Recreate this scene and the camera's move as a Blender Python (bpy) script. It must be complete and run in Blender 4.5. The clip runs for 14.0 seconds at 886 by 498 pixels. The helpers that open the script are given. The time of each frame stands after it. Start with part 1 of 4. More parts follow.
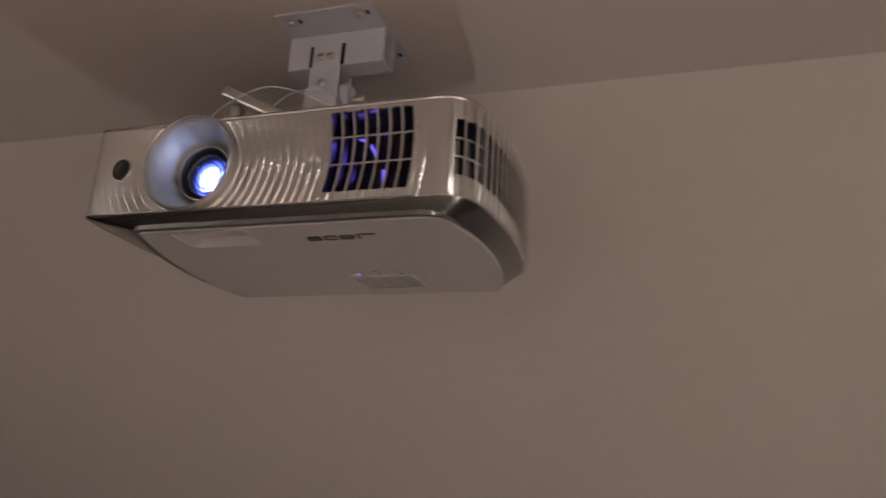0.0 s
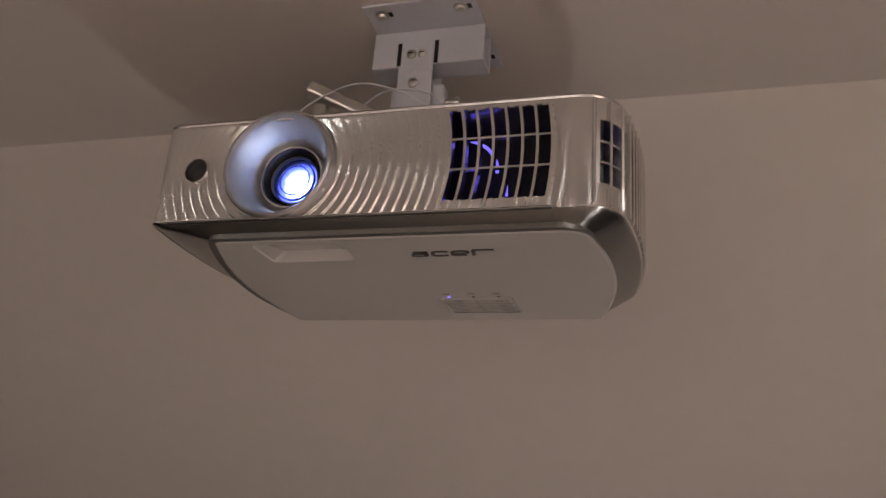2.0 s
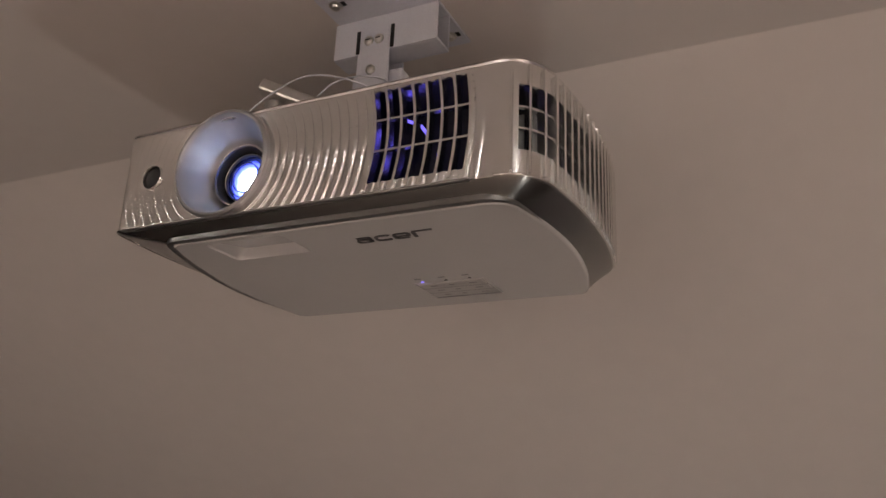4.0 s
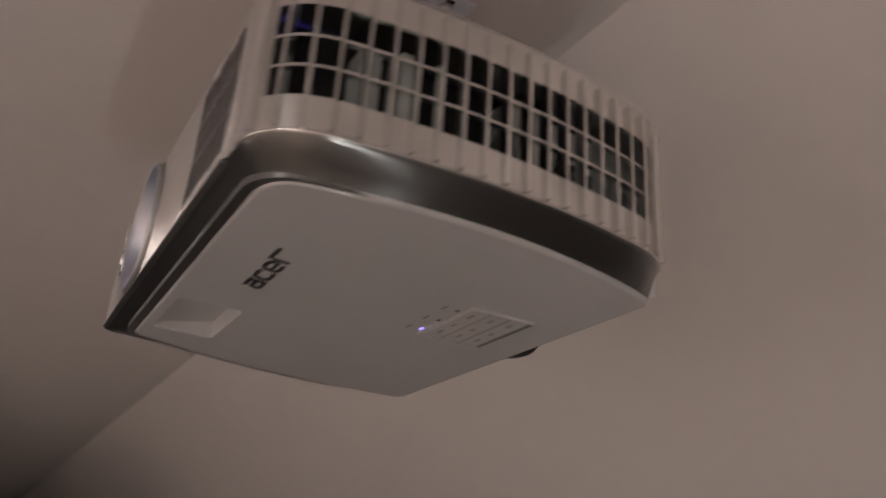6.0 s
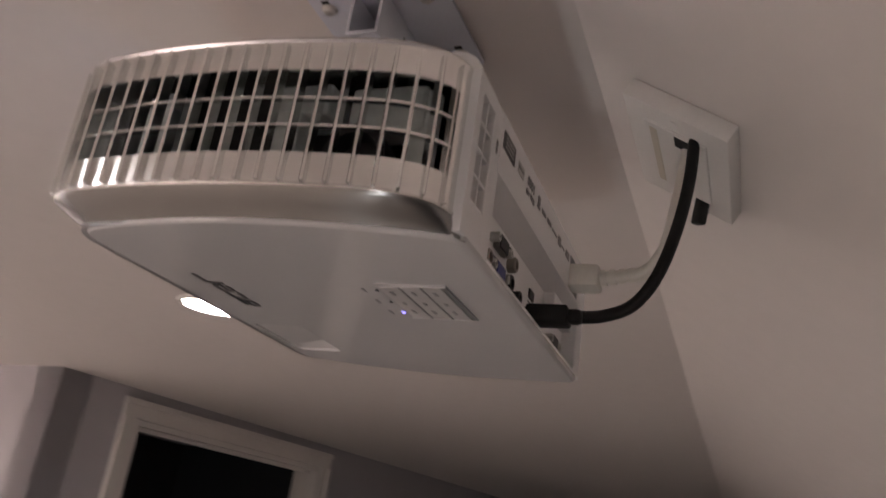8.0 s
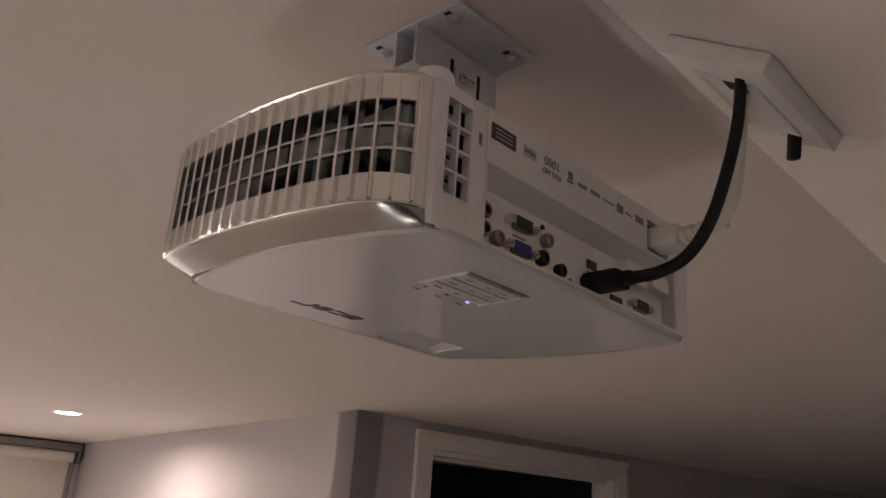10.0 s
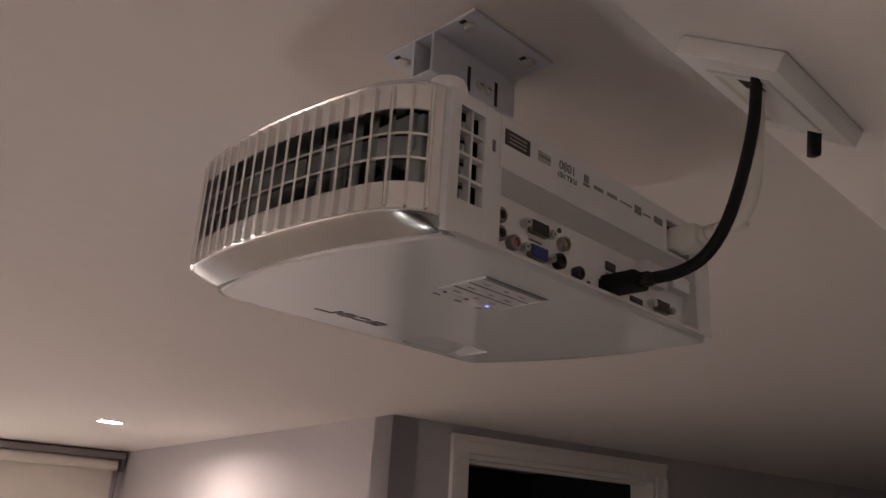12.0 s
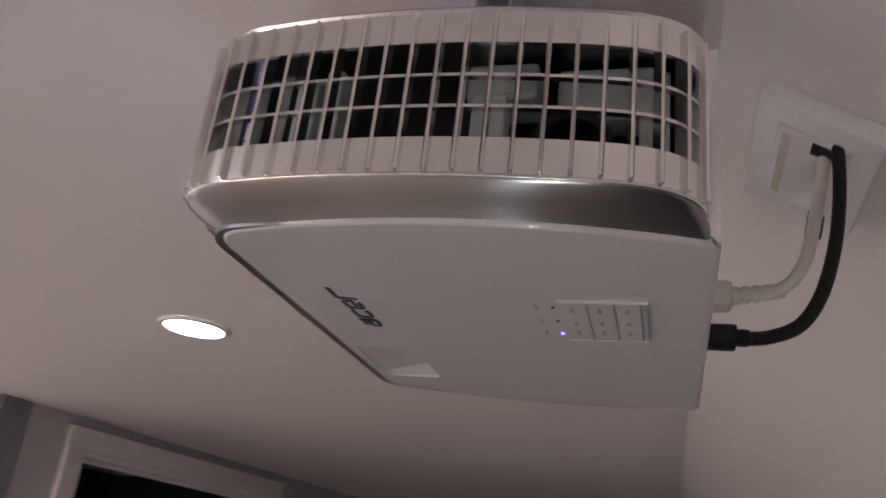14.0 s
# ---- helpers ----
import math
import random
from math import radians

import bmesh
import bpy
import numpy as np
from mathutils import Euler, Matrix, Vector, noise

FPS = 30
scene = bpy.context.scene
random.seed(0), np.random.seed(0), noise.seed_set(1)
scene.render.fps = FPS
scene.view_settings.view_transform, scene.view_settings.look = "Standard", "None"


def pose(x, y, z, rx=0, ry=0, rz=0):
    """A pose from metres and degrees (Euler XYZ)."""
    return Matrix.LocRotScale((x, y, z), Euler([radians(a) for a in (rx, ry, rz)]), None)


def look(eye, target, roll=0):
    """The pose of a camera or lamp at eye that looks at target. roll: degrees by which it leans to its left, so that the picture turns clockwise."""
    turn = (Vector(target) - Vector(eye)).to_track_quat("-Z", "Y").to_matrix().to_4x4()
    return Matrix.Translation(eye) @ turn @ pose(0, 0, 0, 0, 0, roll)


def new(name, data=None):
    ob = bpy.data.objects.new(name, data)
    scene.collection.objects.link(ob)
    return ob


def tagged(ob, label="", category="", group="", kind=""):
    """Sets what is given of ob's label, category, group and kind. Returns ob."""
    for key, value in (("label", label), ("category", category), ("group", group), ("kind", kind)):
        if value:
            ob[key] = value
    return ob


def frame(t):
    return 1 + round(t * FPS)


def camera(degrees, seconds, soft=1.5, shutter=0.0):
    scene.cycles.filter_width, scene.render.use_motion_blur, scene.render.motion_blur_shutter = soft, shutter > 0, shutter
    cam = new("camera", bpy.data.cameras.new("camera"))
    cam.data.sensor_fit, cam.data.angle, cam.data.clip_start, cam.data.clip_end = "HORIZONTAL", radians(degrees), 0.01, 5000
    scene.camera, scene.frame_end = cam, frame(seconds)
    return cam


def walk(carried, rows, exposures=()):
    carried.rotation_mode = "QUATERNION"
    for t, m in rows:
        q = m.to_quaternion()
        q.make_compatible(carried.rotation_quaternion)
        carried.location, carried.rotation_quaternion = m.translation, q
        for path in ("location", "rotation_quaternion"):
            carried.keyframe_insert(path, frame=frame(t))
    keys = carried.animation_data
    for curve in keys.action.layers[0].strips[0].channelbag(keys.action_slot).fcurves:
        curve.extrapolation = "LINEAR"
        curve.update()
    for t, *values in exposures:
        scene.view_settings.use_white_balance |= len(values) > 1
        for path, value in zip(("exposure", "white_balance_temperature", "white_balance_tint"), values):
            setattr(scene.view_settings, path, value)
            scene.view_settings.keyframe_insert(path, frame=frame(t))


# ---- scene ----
cam = camera(56.5, 14.0, shutter=0.5)
PATH = [
    (0, (0.329, -0.606, 1.996), (-0.31, 1.195, 2.587), 3.6),
    (0.5, (0.264, -0.561, 2.014), (-0.443, 1.213, 2.61), 3.4),
    (1, (0.214, -0.539, 2.013), (-0.47, 1.235, 2.634), 3.9),
    (1.5, (0.202, -0.549, 2.009), (-0.395, 1.249, 2.651), 4.3),
    (2, (0.205, -0.566, 2.005), (-0.362, 1.234, 2.668), 4.3),
    (2.5, (0.212, -0.574, 2.0), (-0.363, 1.224, 2.661), 4.3),
    (3, (0.22, -0.571, 2.001), (-0.39, 1.218, 2.653), 4.6),
    (3.2, (0.236, -0.564, 2.002), (-0.394, 1.22, 2.65), 4.2),
    (5.5, (0.4045, -0.2894, 2.0234), (-1.03, 0.861, 2.758), 3.0),
    (6, (0.4241, -0.1710, 2.0404), (-1.173, 0.7, 2.832), 4.0),
    (6.3, (0.4528, -0.0917, 2.0551), (-1.254, 0.563, 2.833), 3.3),
    (6.5, (0.4634, -0.0300, 2.0551), (-1.31, 0.425, 2.827), 5.3),
    (7, (0.4580, 0.0617, 2.0597), (-1.366, 0.178, 2.843), 4.5),
    (7.5, (0.4460, 0.1135, 2.0532), (-1.355, 0.007, 2.894), 3.8),
    (8, (0.451, 0.23, 2.058), (-1.289, -0.478, 2.744), 8.5),
    (8.5, (0.455, 0.275, 2.056), (-1.173, -0.599, 2.82), 6.6),
    (9, (0.432, 0.338, 2.05), (-1.03, -0.834, 2.749), 6.3),
    (11.5, (0.409, 0.39, 2.04), (-0.931, -0.945, 2.69), 3.5),
    (12, (0.413, 0.391, 2.041), (-0.907, -0.959, 2.7), 3.6),
    (12.5, (0.419, 0.382, 2.043), (-0.92, -0.953, 2.695), 3.4),
    (13, (0.44, 0.298, 2.04), (-1.003, -0.905, 2.725), 5.7),
    (13.5, (0.4503, 0.1527, 2.0479), (-1.224, -0.658, 2.763), 4.6),
    (14, (0.4299, 0.0916, 2.0587), (-1.329, -0.443, 2.812), 7.0),
]
walk(cam, [(t, look(eye, target, roll)) for t, eye, target, roll in PATH],
     exposures=[(0.0, 0.35, 6500, 10), (3.2, 0.68, 6450, 10), (5.5, 0.7, 6300, 10), (6.5, 1.05, 5950, 10), (7.5, 1.25, 5850, 10), (9.0, 0.85, 6300, 10), (12.5, 0.8, 6000, 10), (14.0, 1.25, 5600, 10)])

# ---------- world and light ----------
world = bpy.data.worlds.new("world")
scene.world = world
world.use_nodes = True
world.node_tree.nodes["Background"].inputs[0].default_value = (0.9, 0.8, 0.75, 1)
world.node_tree.nodes["Background"].inputs[1].default_value = 0.0

CEIL = 2.40          # ceiling height
FLOOR = 0.25
EAST = 2.15         # plain unseen wall behind the camera, set close to bounce lamp light
CREASE = 0.120       # where the flat ceiling meets the slope
SLOPE = radians(31)
ROOM = radians(9)    # the room's walls stand turned against the projector

# recessed lamps: place and power; the last two are unseen, added as fill
# (x, y, watts, beam in degrees)
SPOTS = [(-1.02, -2.91, 10.0, 170), (-0.69, -0.645, 0.4, 60), (0.55, -0.62, 5.0, 60), (0.47, -2.91, 40.0, 130), (1.75, -1.75, 38.0, 125)]


# ---------- materials ----------
def mat(name, colour, rough=0.5, metal=0.0, grain=0.0, grain_scale=300.0, bump=0.0, bump_scale=200.0, coat=0.0, emit=None, power=0.0, stretch=None, spec=0.5):
    m = bpy.data.materials.new(name)
    m.use_nodes = True
    nt = m.node_tree
    b = nt.nodes["Principled BSDF"]
    b.inputs["Base Color"].default_value = (*colour, 1)
    b.inputs["Roughness"].default_value = rough
    b.inputs["Metallic"].default_value = metal
    b.inputs["Coat Weight"].default_value = coat
    b.inputs["Coat Roughness"].default_value = 0.08
    b.inputs["Specular IOR Level"].default_value = spec
    if emit:
        b.inputs["Emission Color"].default_value = (*emit, 1)
        b.inputs["Emission Strength"].default_value = power
    co = nt.nodes.new("ShaderNodeTexCoord")
    src = co.outputs["Object"]
    if stretch:
        mp = nt.nodes.new("ShaderNodeMapping")
        mp.inputs["Scale"].default_value = stretch
        nt.links.new(src, mp.inputs[0])
        src = mp.outputs[0]
    if grain > 0:
        n1 = nt.nodes.new("ShaderNodeTexNoise")
        n1.inputs["Scale"].default_value = grain_scale
        n1.inputs["Detail"].default_value = 3
        n2 = nt.nodes.new("ShaderNodeTexNoise")
        n2.inputs["Scale"].default_value = grain_scale / 25
        n2.inputs["Detail"].default_value = 2
        add = nt.nodes.new("ShaderNodeMath")
        add.operation = "ADD"
        ramp = nt.nodes.new("ShaderNodeMapRange")
        ramp.inputs[1].default_value, ramp.inputs[2].default_value = 0.6, 1.4
        ramp.inputs[3].default_value, ramp.inputs[4].default_value = 1 - grain, 1 + grain
        mul = nt.nodes.new("ShaderNodeMix")
        mul.data_type, mul.blend_type = "RGBA", "MULTIPLY"
        mul.inputs[0].default_value = 1.0
        mul.inputs[6].default_value = (*colour, 1)
        nt.links.new(src, n1.inputs["Vector"])
        nt.links.new(src, n2.inputs["Vector"])
        nt.links.new(n1.outputs[0], add.inputs[0])
        nt.links.new(n2.outputs[0], add.inputs[1])
        nt.links.new(add.outputs[0], ramp.inputs[0])
        nt.links.new(ramp.outputs[0], mul.inputs[7])
        nt.links.new(mul.outputs[2], b.inputs["Base Color"])
        rr = nt.nodes.new("ShaderNodeMapRange")
        rr.inputs[1].default_value, rr.inputs[2].default_value = 0.6, 1.4
        rr.inputs[3].default_value, rr.inputs[4].default_value = rough * (1 - grain), min(1, rough * (1 + grain))
        nt.links.new(add.outputs[0], rr.inputs[0])
        nt.links.new(rr.outputs[0], b.inputs["Roughness"])
    if bump > 0:
        n3 = nt.nodes.new("ShaderNodeTexNoise")
        n3.inputs["Scale"].default_value = bump_scale
        n3.inputs["Detail"].default_value = 3
        bp = nt.nodes.new("ShaderNodeBump")
        bp.inputs["Strength"].default_value = bump
        bp.inputs["Distance"].default_value = 0.001
        nt.links.new(src, n3.inputs["Vector"])
        nt.links.new(n3.outputs[0], bp.inputs["Height"])
        nt.links.new(bp.outputs[0], b.inputs["Normal"])
    return m


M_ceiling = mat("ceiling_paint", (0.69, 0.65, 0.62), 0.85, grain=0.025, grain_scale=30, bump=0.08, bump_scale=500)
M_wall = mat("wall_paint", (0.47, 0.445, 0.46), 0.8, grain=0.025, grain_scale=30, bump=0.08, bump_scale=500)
M_floor = mat("floor_carpet", (0.11, 0.098, 0.09), 0.9, grain=0.25, grain_scale=120, bump=0.6, bump_scale=400)
M_trim = mat("white_trim", (0.78, 0.74, 0.70), 0.4, grain=0.04, grain_scale=60)
M_silver = mat("silver_plastic", (0.80, 0.795, 0.78), 0.22, 1.0, grain=0.05, grain_scale=60, bump=0.03, bump_scale=2500)
M_skirt = mat("brushed_skirt", (0.32, 0.32, 0.315), 0.24, 0.97, grain=0.04, grain_scale=900, stretch=(0.05, 0.05, 1))
M_bezel = mat("bezel_silver", (0.47, 0.47, 0.48), 0.37, 0.9, grain=0.04, grain_scale=60)
M_edge = mat("dark_edge", (0.26, 0.255, 0.25), 0.38, 0.85, grain=0.08)
M_shell = mat("socket_shell", (0.34, 0.32, 0.28), 0.35, 1.0, grain=0.08)
M_bead = mat("bright_bead", (0.72, 0.70, 0.67), 0.22, 0.9)
M_white = mat("gloss_white", (0.57, 0.565, 0.56), 0.03, grain=0.02, grain_scale=500, spec=0.9)
M_back = mat("satin_white", (0.80, 0.80, 0.80), 0.42, grain=0.03, grain_scale=600, bump=0.05, bump_scale=2500)
M_black = mat("black_plastic", (0.012, 0.012, 0.013), 0.45, grain=0.2, grain_scale=500)
# near black: inner parts, and painted shade for slots and openings
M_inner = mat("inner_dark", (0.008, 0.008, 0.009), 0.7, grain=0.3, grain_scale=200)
M_innerlight = mat("inner_grey", (0.58, 0.63, 0.61), 0.5, grain=0.15, grain_scale=150)
M_mount = mat("mount_paint", (0.64, 0.665, 0.73), 0.45, grain=0.06, grain_scale=600, bump=0.1, bump_scale=1800)
M_steel = mat("screw_steel", (0.62, 0.61, 0.58), 0.30, 1.0, grain=0.03, grain_scale=300)
M_logo = mat("dark_grey_print", (0.045, 0.042, 0.042), 0.4, grain=0.1)
M_print = mat("grey_print", (0.22, 0.22, 0.22), 0.5, grain=0.1)
M_mark = mat("faint_print", (0.28, 0.28, 0.28), 0.5, grain=0.1)
M_key = mat("key_grey", (0.47, 0.46, 0.45), 0.45, grain=0.05)
M_cable = mat("black_cable", (0.006, 0.006, 0.006), 0.5, grain=0.15, grain_scale=700, spec=0.3)
M_wcable = mat("white_cable", (0.72, 0.69, 0.62), 0.45, grain=0.06, grain_scale=500)
M_plate = mat("white_plate", (0.78, 0.76, 0.73), 0.42, grain=0.03, grain_scale=300)
M_ivory = mat("ivory_insert", (0.62, 0.57, 0.48), 0.5, grain=0.05)
M_gold = mat("gold_contact", (0.72, 0.55, 0.22), 0.3, 1.0, grain=0.1)
M_red = mat("red_ring", (0.45, 0.12, 0.08), 0.45, grain=0.1)
M_blue = mat("blue_socket", (0.02, 0.03, 0.22), 0.45, grain=0.1)
M_led = mat("violet_led", (0.1, 0.08, 0.5), 0.4, emit=(0.25, 0.2, 1.0), power=1.5)
M_lensglow = mat("lens_lamp", (0.5, 0.6, 0.9), 0.2, emit=(0.55, 0.72, 1.0), power=14.0)
M_leak = mat("lamp_leak", (0.1, 0.08, 0.4), 0.4, emit=(0.16, 0.12, 1.0), power=1.1)
M_coatglass = mat("coated_glass", (0.02, 0.03, 0.09), 0.06, spec=0.9, coat=1.0)
M_lampdisc = mat("lamp_diffuser", (0.9, 0.88, 0.85), 0.4, emit=(1.0, 0.93, 0.86), power=38.0)
M_shade = mat("lamp_shade", (0.85, 0.82, 0.76), 0.6, emit=(1.0, 0.95, 0.88), power=75.0)
M_doorshade = mat("doorway_shade", (0.05, 0.05, 0.055), 0.8, grain=0.1)
M_blind = mat("blind_fabric", (0.70, 0.66, 0.60), 0.8, grain=0.05, grain_scale=200, bump=0.2, bump_scale=900)
M_bracket = mat("blind_metal", (0.22, 0.20, 0.20), 0.5, 0.3, grain=0.08)

# the skirt is brushed along its length, so highlights stretch across it
nt = M_skirt.node_tree
tg = nt.nodes.new("ShaderNodeTangent")
tg.direction_type, tg.axis = "RADIAL", "Z"
nt.links.new(tg.outputs[0], nt.nodes["Principled BSDF"].inputs["Tangent"])
nt.nodes["Principled BSDF"].inputs["Anisotropic"].default_value = 0.85
nt.nodes["Principled BSDF"].inputs["Anisotropic Rotation"].default_value = 0.25

# lit lens: white-hot core that falls off to deep blue at the rim
nt = M_lensglow.node_tree
pb = nt.nodes["Principled BSDF"]
co = nt.nodes.new("ShaderNodeTexCoord")
sub = nt.nodes.new("ShaderNodeVectorMath")
sub.operation = "DISTANCE"
sub.inputs[1].default_value = (-0.0560, -0.0850, 2.2325)
nt.links.new(co.outputs["Object"], sub.inputs[0])
wob = nt.nodes.new("ShaderNodeTexNoise")
wob.inputs["Scale"].default_value = 260.0
nt.links.new(co.outputs["Object"], wob.inputs["Vector"])
mix_ = nt.nodes.new("ShaderNodeMath")
mix_.operation = "MULTIPLY_ADD"
mix_.inputs[1].default_value, mix_.inputs[2].default_value = 0.004, -0.002
nt.links.new(wob.outputs[0], mix_.inputs[0])
tot = nt.nodes.new("ShaderNodeMath")
tot.operation = "ADD"
nt.links.new(sub.outputs["Value"], tot.inputs[0])
nt.links.new(mix_.outputs[0], tot.inputs[1])
rg = nt.nodes.new("ShaderNodeMapRange")
rg.inputs[1].default_value, rg.inputs[2].default_value = 0.0, 0.019
nt.links.new(tot.outputs[0], rg.inputs[0])
cr = nt.nodes.new("ShaderNodeValToRGB")
cr.color_ramp.elements[0].position, cr.color_ramp.elements[0].color = 0.27, (0.80, 0.92, 1.0, 1)
cr.color_ramp.elements[1].position, cr.color_ramp.elements[1].color = 1.0, (0.0004, 0.0006, 0.003, 1)
e1 = cr.color_ramp.elements.new(0.42)
e1.color = (0.034, 0.050, 0.28, 1)
e2 = cr.color_ramp.elements.new(0.66)
e2.color = (0.005, 0.007, 0.055, 1)
nt.links.new(rg.outputs[0], cr.inputs[0])
nt.links.new(cr.outputs[0], pb.inputs["Emission Color"])
pb.inputs["Emission Strength"].default_value = 60.0
pb.inputs["Base Color"].default_value = (0.01, 0.012, 0.03, 1)
pb.inputs["Roughness"].default_value = 0.05


# ---------- geometry helpers ----------
def thing(name, at, label, category, group="", kind=""):
    e = new(name)
    e.empty_display_size = 0.02
    e.location = at
    return tagged(e, label, category, group, kind)


def finish(bm, name, material, smooth=None):
    bmesh.ops.recalc_face_normals(bm, faces=bm.faces)
    me = bpy.data.meshes.new(name)
    if smooth is not None:
        for f in bm.faces:
            f.smooth = True
        for e in bm.edges:
            e.smooth = len(e.link_faces) == 2 and e.calc_face_angle(0) < radians(smooth)
    bm.to_mesh(me)
    bm.free()
    me.materials.append(material)
    return me


def part(name, bm, material, parent, label="", smooth=None):
    ob = new(name, finish(bm, name, material, smooth))
    if parent is not None:
        ob.parent = parent
        m = Matrix.Translation(parent.location)   # parts themselves stand at the origin
        ob.matrix_parent_inverse = m.inverted()
    return tagged(ob, label)


def solo(name, bm, material, label, category, kind="", smooth=None, group=""):
    return tagged(part(name, bm, material, None, "", smooth), label, category, group, kind)


def box(bm, x0, x1, y0, y1, z0, z1, bevel=0.0, m=None):
    t = Matrix.Translation(((x0 + x1) / 2, (y0 + y1) / 2, (z0 + z1) / 2)) @ Matrix.Diagonal((x1 - x0, y1 - y0, z1 - z0, 1))
    r = bmesh.ops.create_cube(bm, size=1, matrix=t)
    vs = r["verts"]
    if bevel > 0:
        es = list({e for v in vs for e in v.link_edges})
        r = bmesh.ops.bevel(bm, geom=es, offset=bevel, segments=2, affect="EDGES", profile=0.5)
        vs = list({v for f in r["faces"] for v in f.verts} | {v for v in vs if v.is_valid})
    if m is not None:
        bmesh.ops.transform(bm, matrix=m, verts=vs)
    return bm


def B(*a, **k):
    return box(bmesh.new(), *a, **k)


def loft(bm, loops, closed=True, cap=True):
    rows = [[bm.verts.new(p) for p in lp] for lp in loops]
    n = len(rows[0])
    for a, b in zip(rows, rows[1:]):
        for i in range(n if closed else n - 1):
            j = (i + 1) % n
            bm.faces.new((a[i], a[j], b[j], b[i]))
    if cap and closed:
        bm.faces.new(rows[0])
        bm.faces.new(rows[-1][::-1])
    return bm


def ring(c, axis, r, n=32, r2=None):
    """A circle of n points round c in the plane across axis."""
    a = Vector(axis).normalized()
    u = a.orthogonal().normalized()
    if abs(a.z) < 0.9:
        u = a.cross(Vector((0, 0, 1))).normalized()
    w = a.cross(u)
    return [Vector(c) + u * math.cos(2 * math.pi * i / n) * r + w * math.sin(2 * math.pi * i / n) * (r2 or r) for i in range(n)]


def lathe(bm, c, axis, profile, n=32, closed_ends=True):
    """profile: pairs of distance along the axis and radius."""
    a = Vector(axis).normalized()
    return loft(bm, [ring(Vector(c) + a * d, a, max(r, 1e-5), n) for d, r in profile], True, closed_ends)


def spline(pts, n=10):
    pts = [Vector(p) for p in pts]
    ext = [pts[0] * 2 - pts[1]] + pts + [pts[-1] * 2 - pts[-2]]
    out = []
    for i in range(1, len(ext) - 2):
        p0, p1, p2, p3 = ext[i - 1:i + 3]
        for k in range(n):
            t = k / n
            out.append(0.5 * ((2 * p1) + (p2 - p0) * t + (2 * p0 - 5 * p1 + 4 * p2 - p3) * t * t + (3 * p1 - p0 - 3 * p2 + p3) * t ** 3))
    return out + [pts[-1]]


def tube(bm, pts, r, n=12, steps=10, squash=1.0):
    path = spline(pts, steps)
    loops = []
    for i, p in enumerate(path):
        d = path[min(i + 1, len(path) - 1)] - path[max(i - 1, 0)]
        loops.append(ring(p, d, r, n, r * squash))
    return loft(bm, loops)


def prism(bm, outline, z0, z1, bevel=0.0):
    """An upright slab over a closed plan outline, its lower edge rounded."""
    loops = []
    if bevel:
        for k in range(4):
            a = k / 3 * math.pi / 2
            ins, dz = bevel * (1 - math.sin(a)), bevel * (1 - math.cos(a))
            loops.append([(*q, z0 + dz) for q in inset(outline, ins)])
    else:
        loops.append([(*p[:2], z0) for p in outline])
    loops.append([(*p[:2], z1) for p in outline])
    return loft(bm, loops)


def inset(outline, d):
    """A closed plan outline moved inwards by d."""
    n = len(outline)
    area = sum(outline[i][0] * outline[(i + 1) % n][1] - outline[(i + 1) % n][0] * outline[i][1] for i in range(n))
    s = 1 if area > 0 else -1
    out = []
    for i in range(n):
        a, b = Vector(outline[i - 1][:2]), Vector(outline[(i + 1) % n][:2])
        t = (b - a).normalized()
        out.append(tuple(Vector(outline[i][:2]) + Vector((-t.y, t.x)) * d * s))
    return out


def bez(a, b, c, n):
    return [tuple(Vector(a) * (1 - t) ** 2 + Vector(b) * 2 * t * (1 - t) + Vector(c) * t * t) for t in (i / n for i in range(n + 1))]


# ---------- the room ----------
def slope_z(y):
    return CEIL - (y - CREASE) * math.tan(SLOPE)


dw = Vector((-math.cos(ROOM), math.sin(ROOM), 0))      # along the door wall, away from the corner
dl = Vector((-math.sin(ROOM), -math.cos(ROOM), 0))     # along the long wall, away from the corner
CORNER = Vector((-1.352, -1.592, 0))
FAR = CORNER + dl * 2.85


def wall_slab(name, a, b, z0, z1, thick, material=None, label="painted wall in warm off-white", holes=()):
    """A wall from a to b in plan; its far face lies at thick to the left of that way. holes: (start, end, bottom, top)."""
    a, b = Vector((a[0], a[1], 0)), Vector((b[0], b[1], 0))
    d = (b - a).normalized()
    n = Vector((-d.y, d.x, 0)) * thick
    ln = (b - a).length
    bm = bmesh.new()

    def block(s0, s1, q0, q1):
        lo = [a + d * s0, a + d * s1, a + d * s1 + n, a + d * s0 + n]
        loft(bm, [[p + Vector((0, 0, q0)) for p in lo], [p + Vector((0, 0, q1)) for p in lo]])
    if not holes:
        block(0, ln, z0, z1)
    for s0, s1, q0, q1 in holes:
        block(0, s0, z0, z1)
        block(s1, ln, z0, z1)
        block(s0, s1, q1, z1)
        if q0 > z0:
            block(s0, s1, z0, q0)
    return solo(name, bm, material or M_wall, label, "wall", "structure")


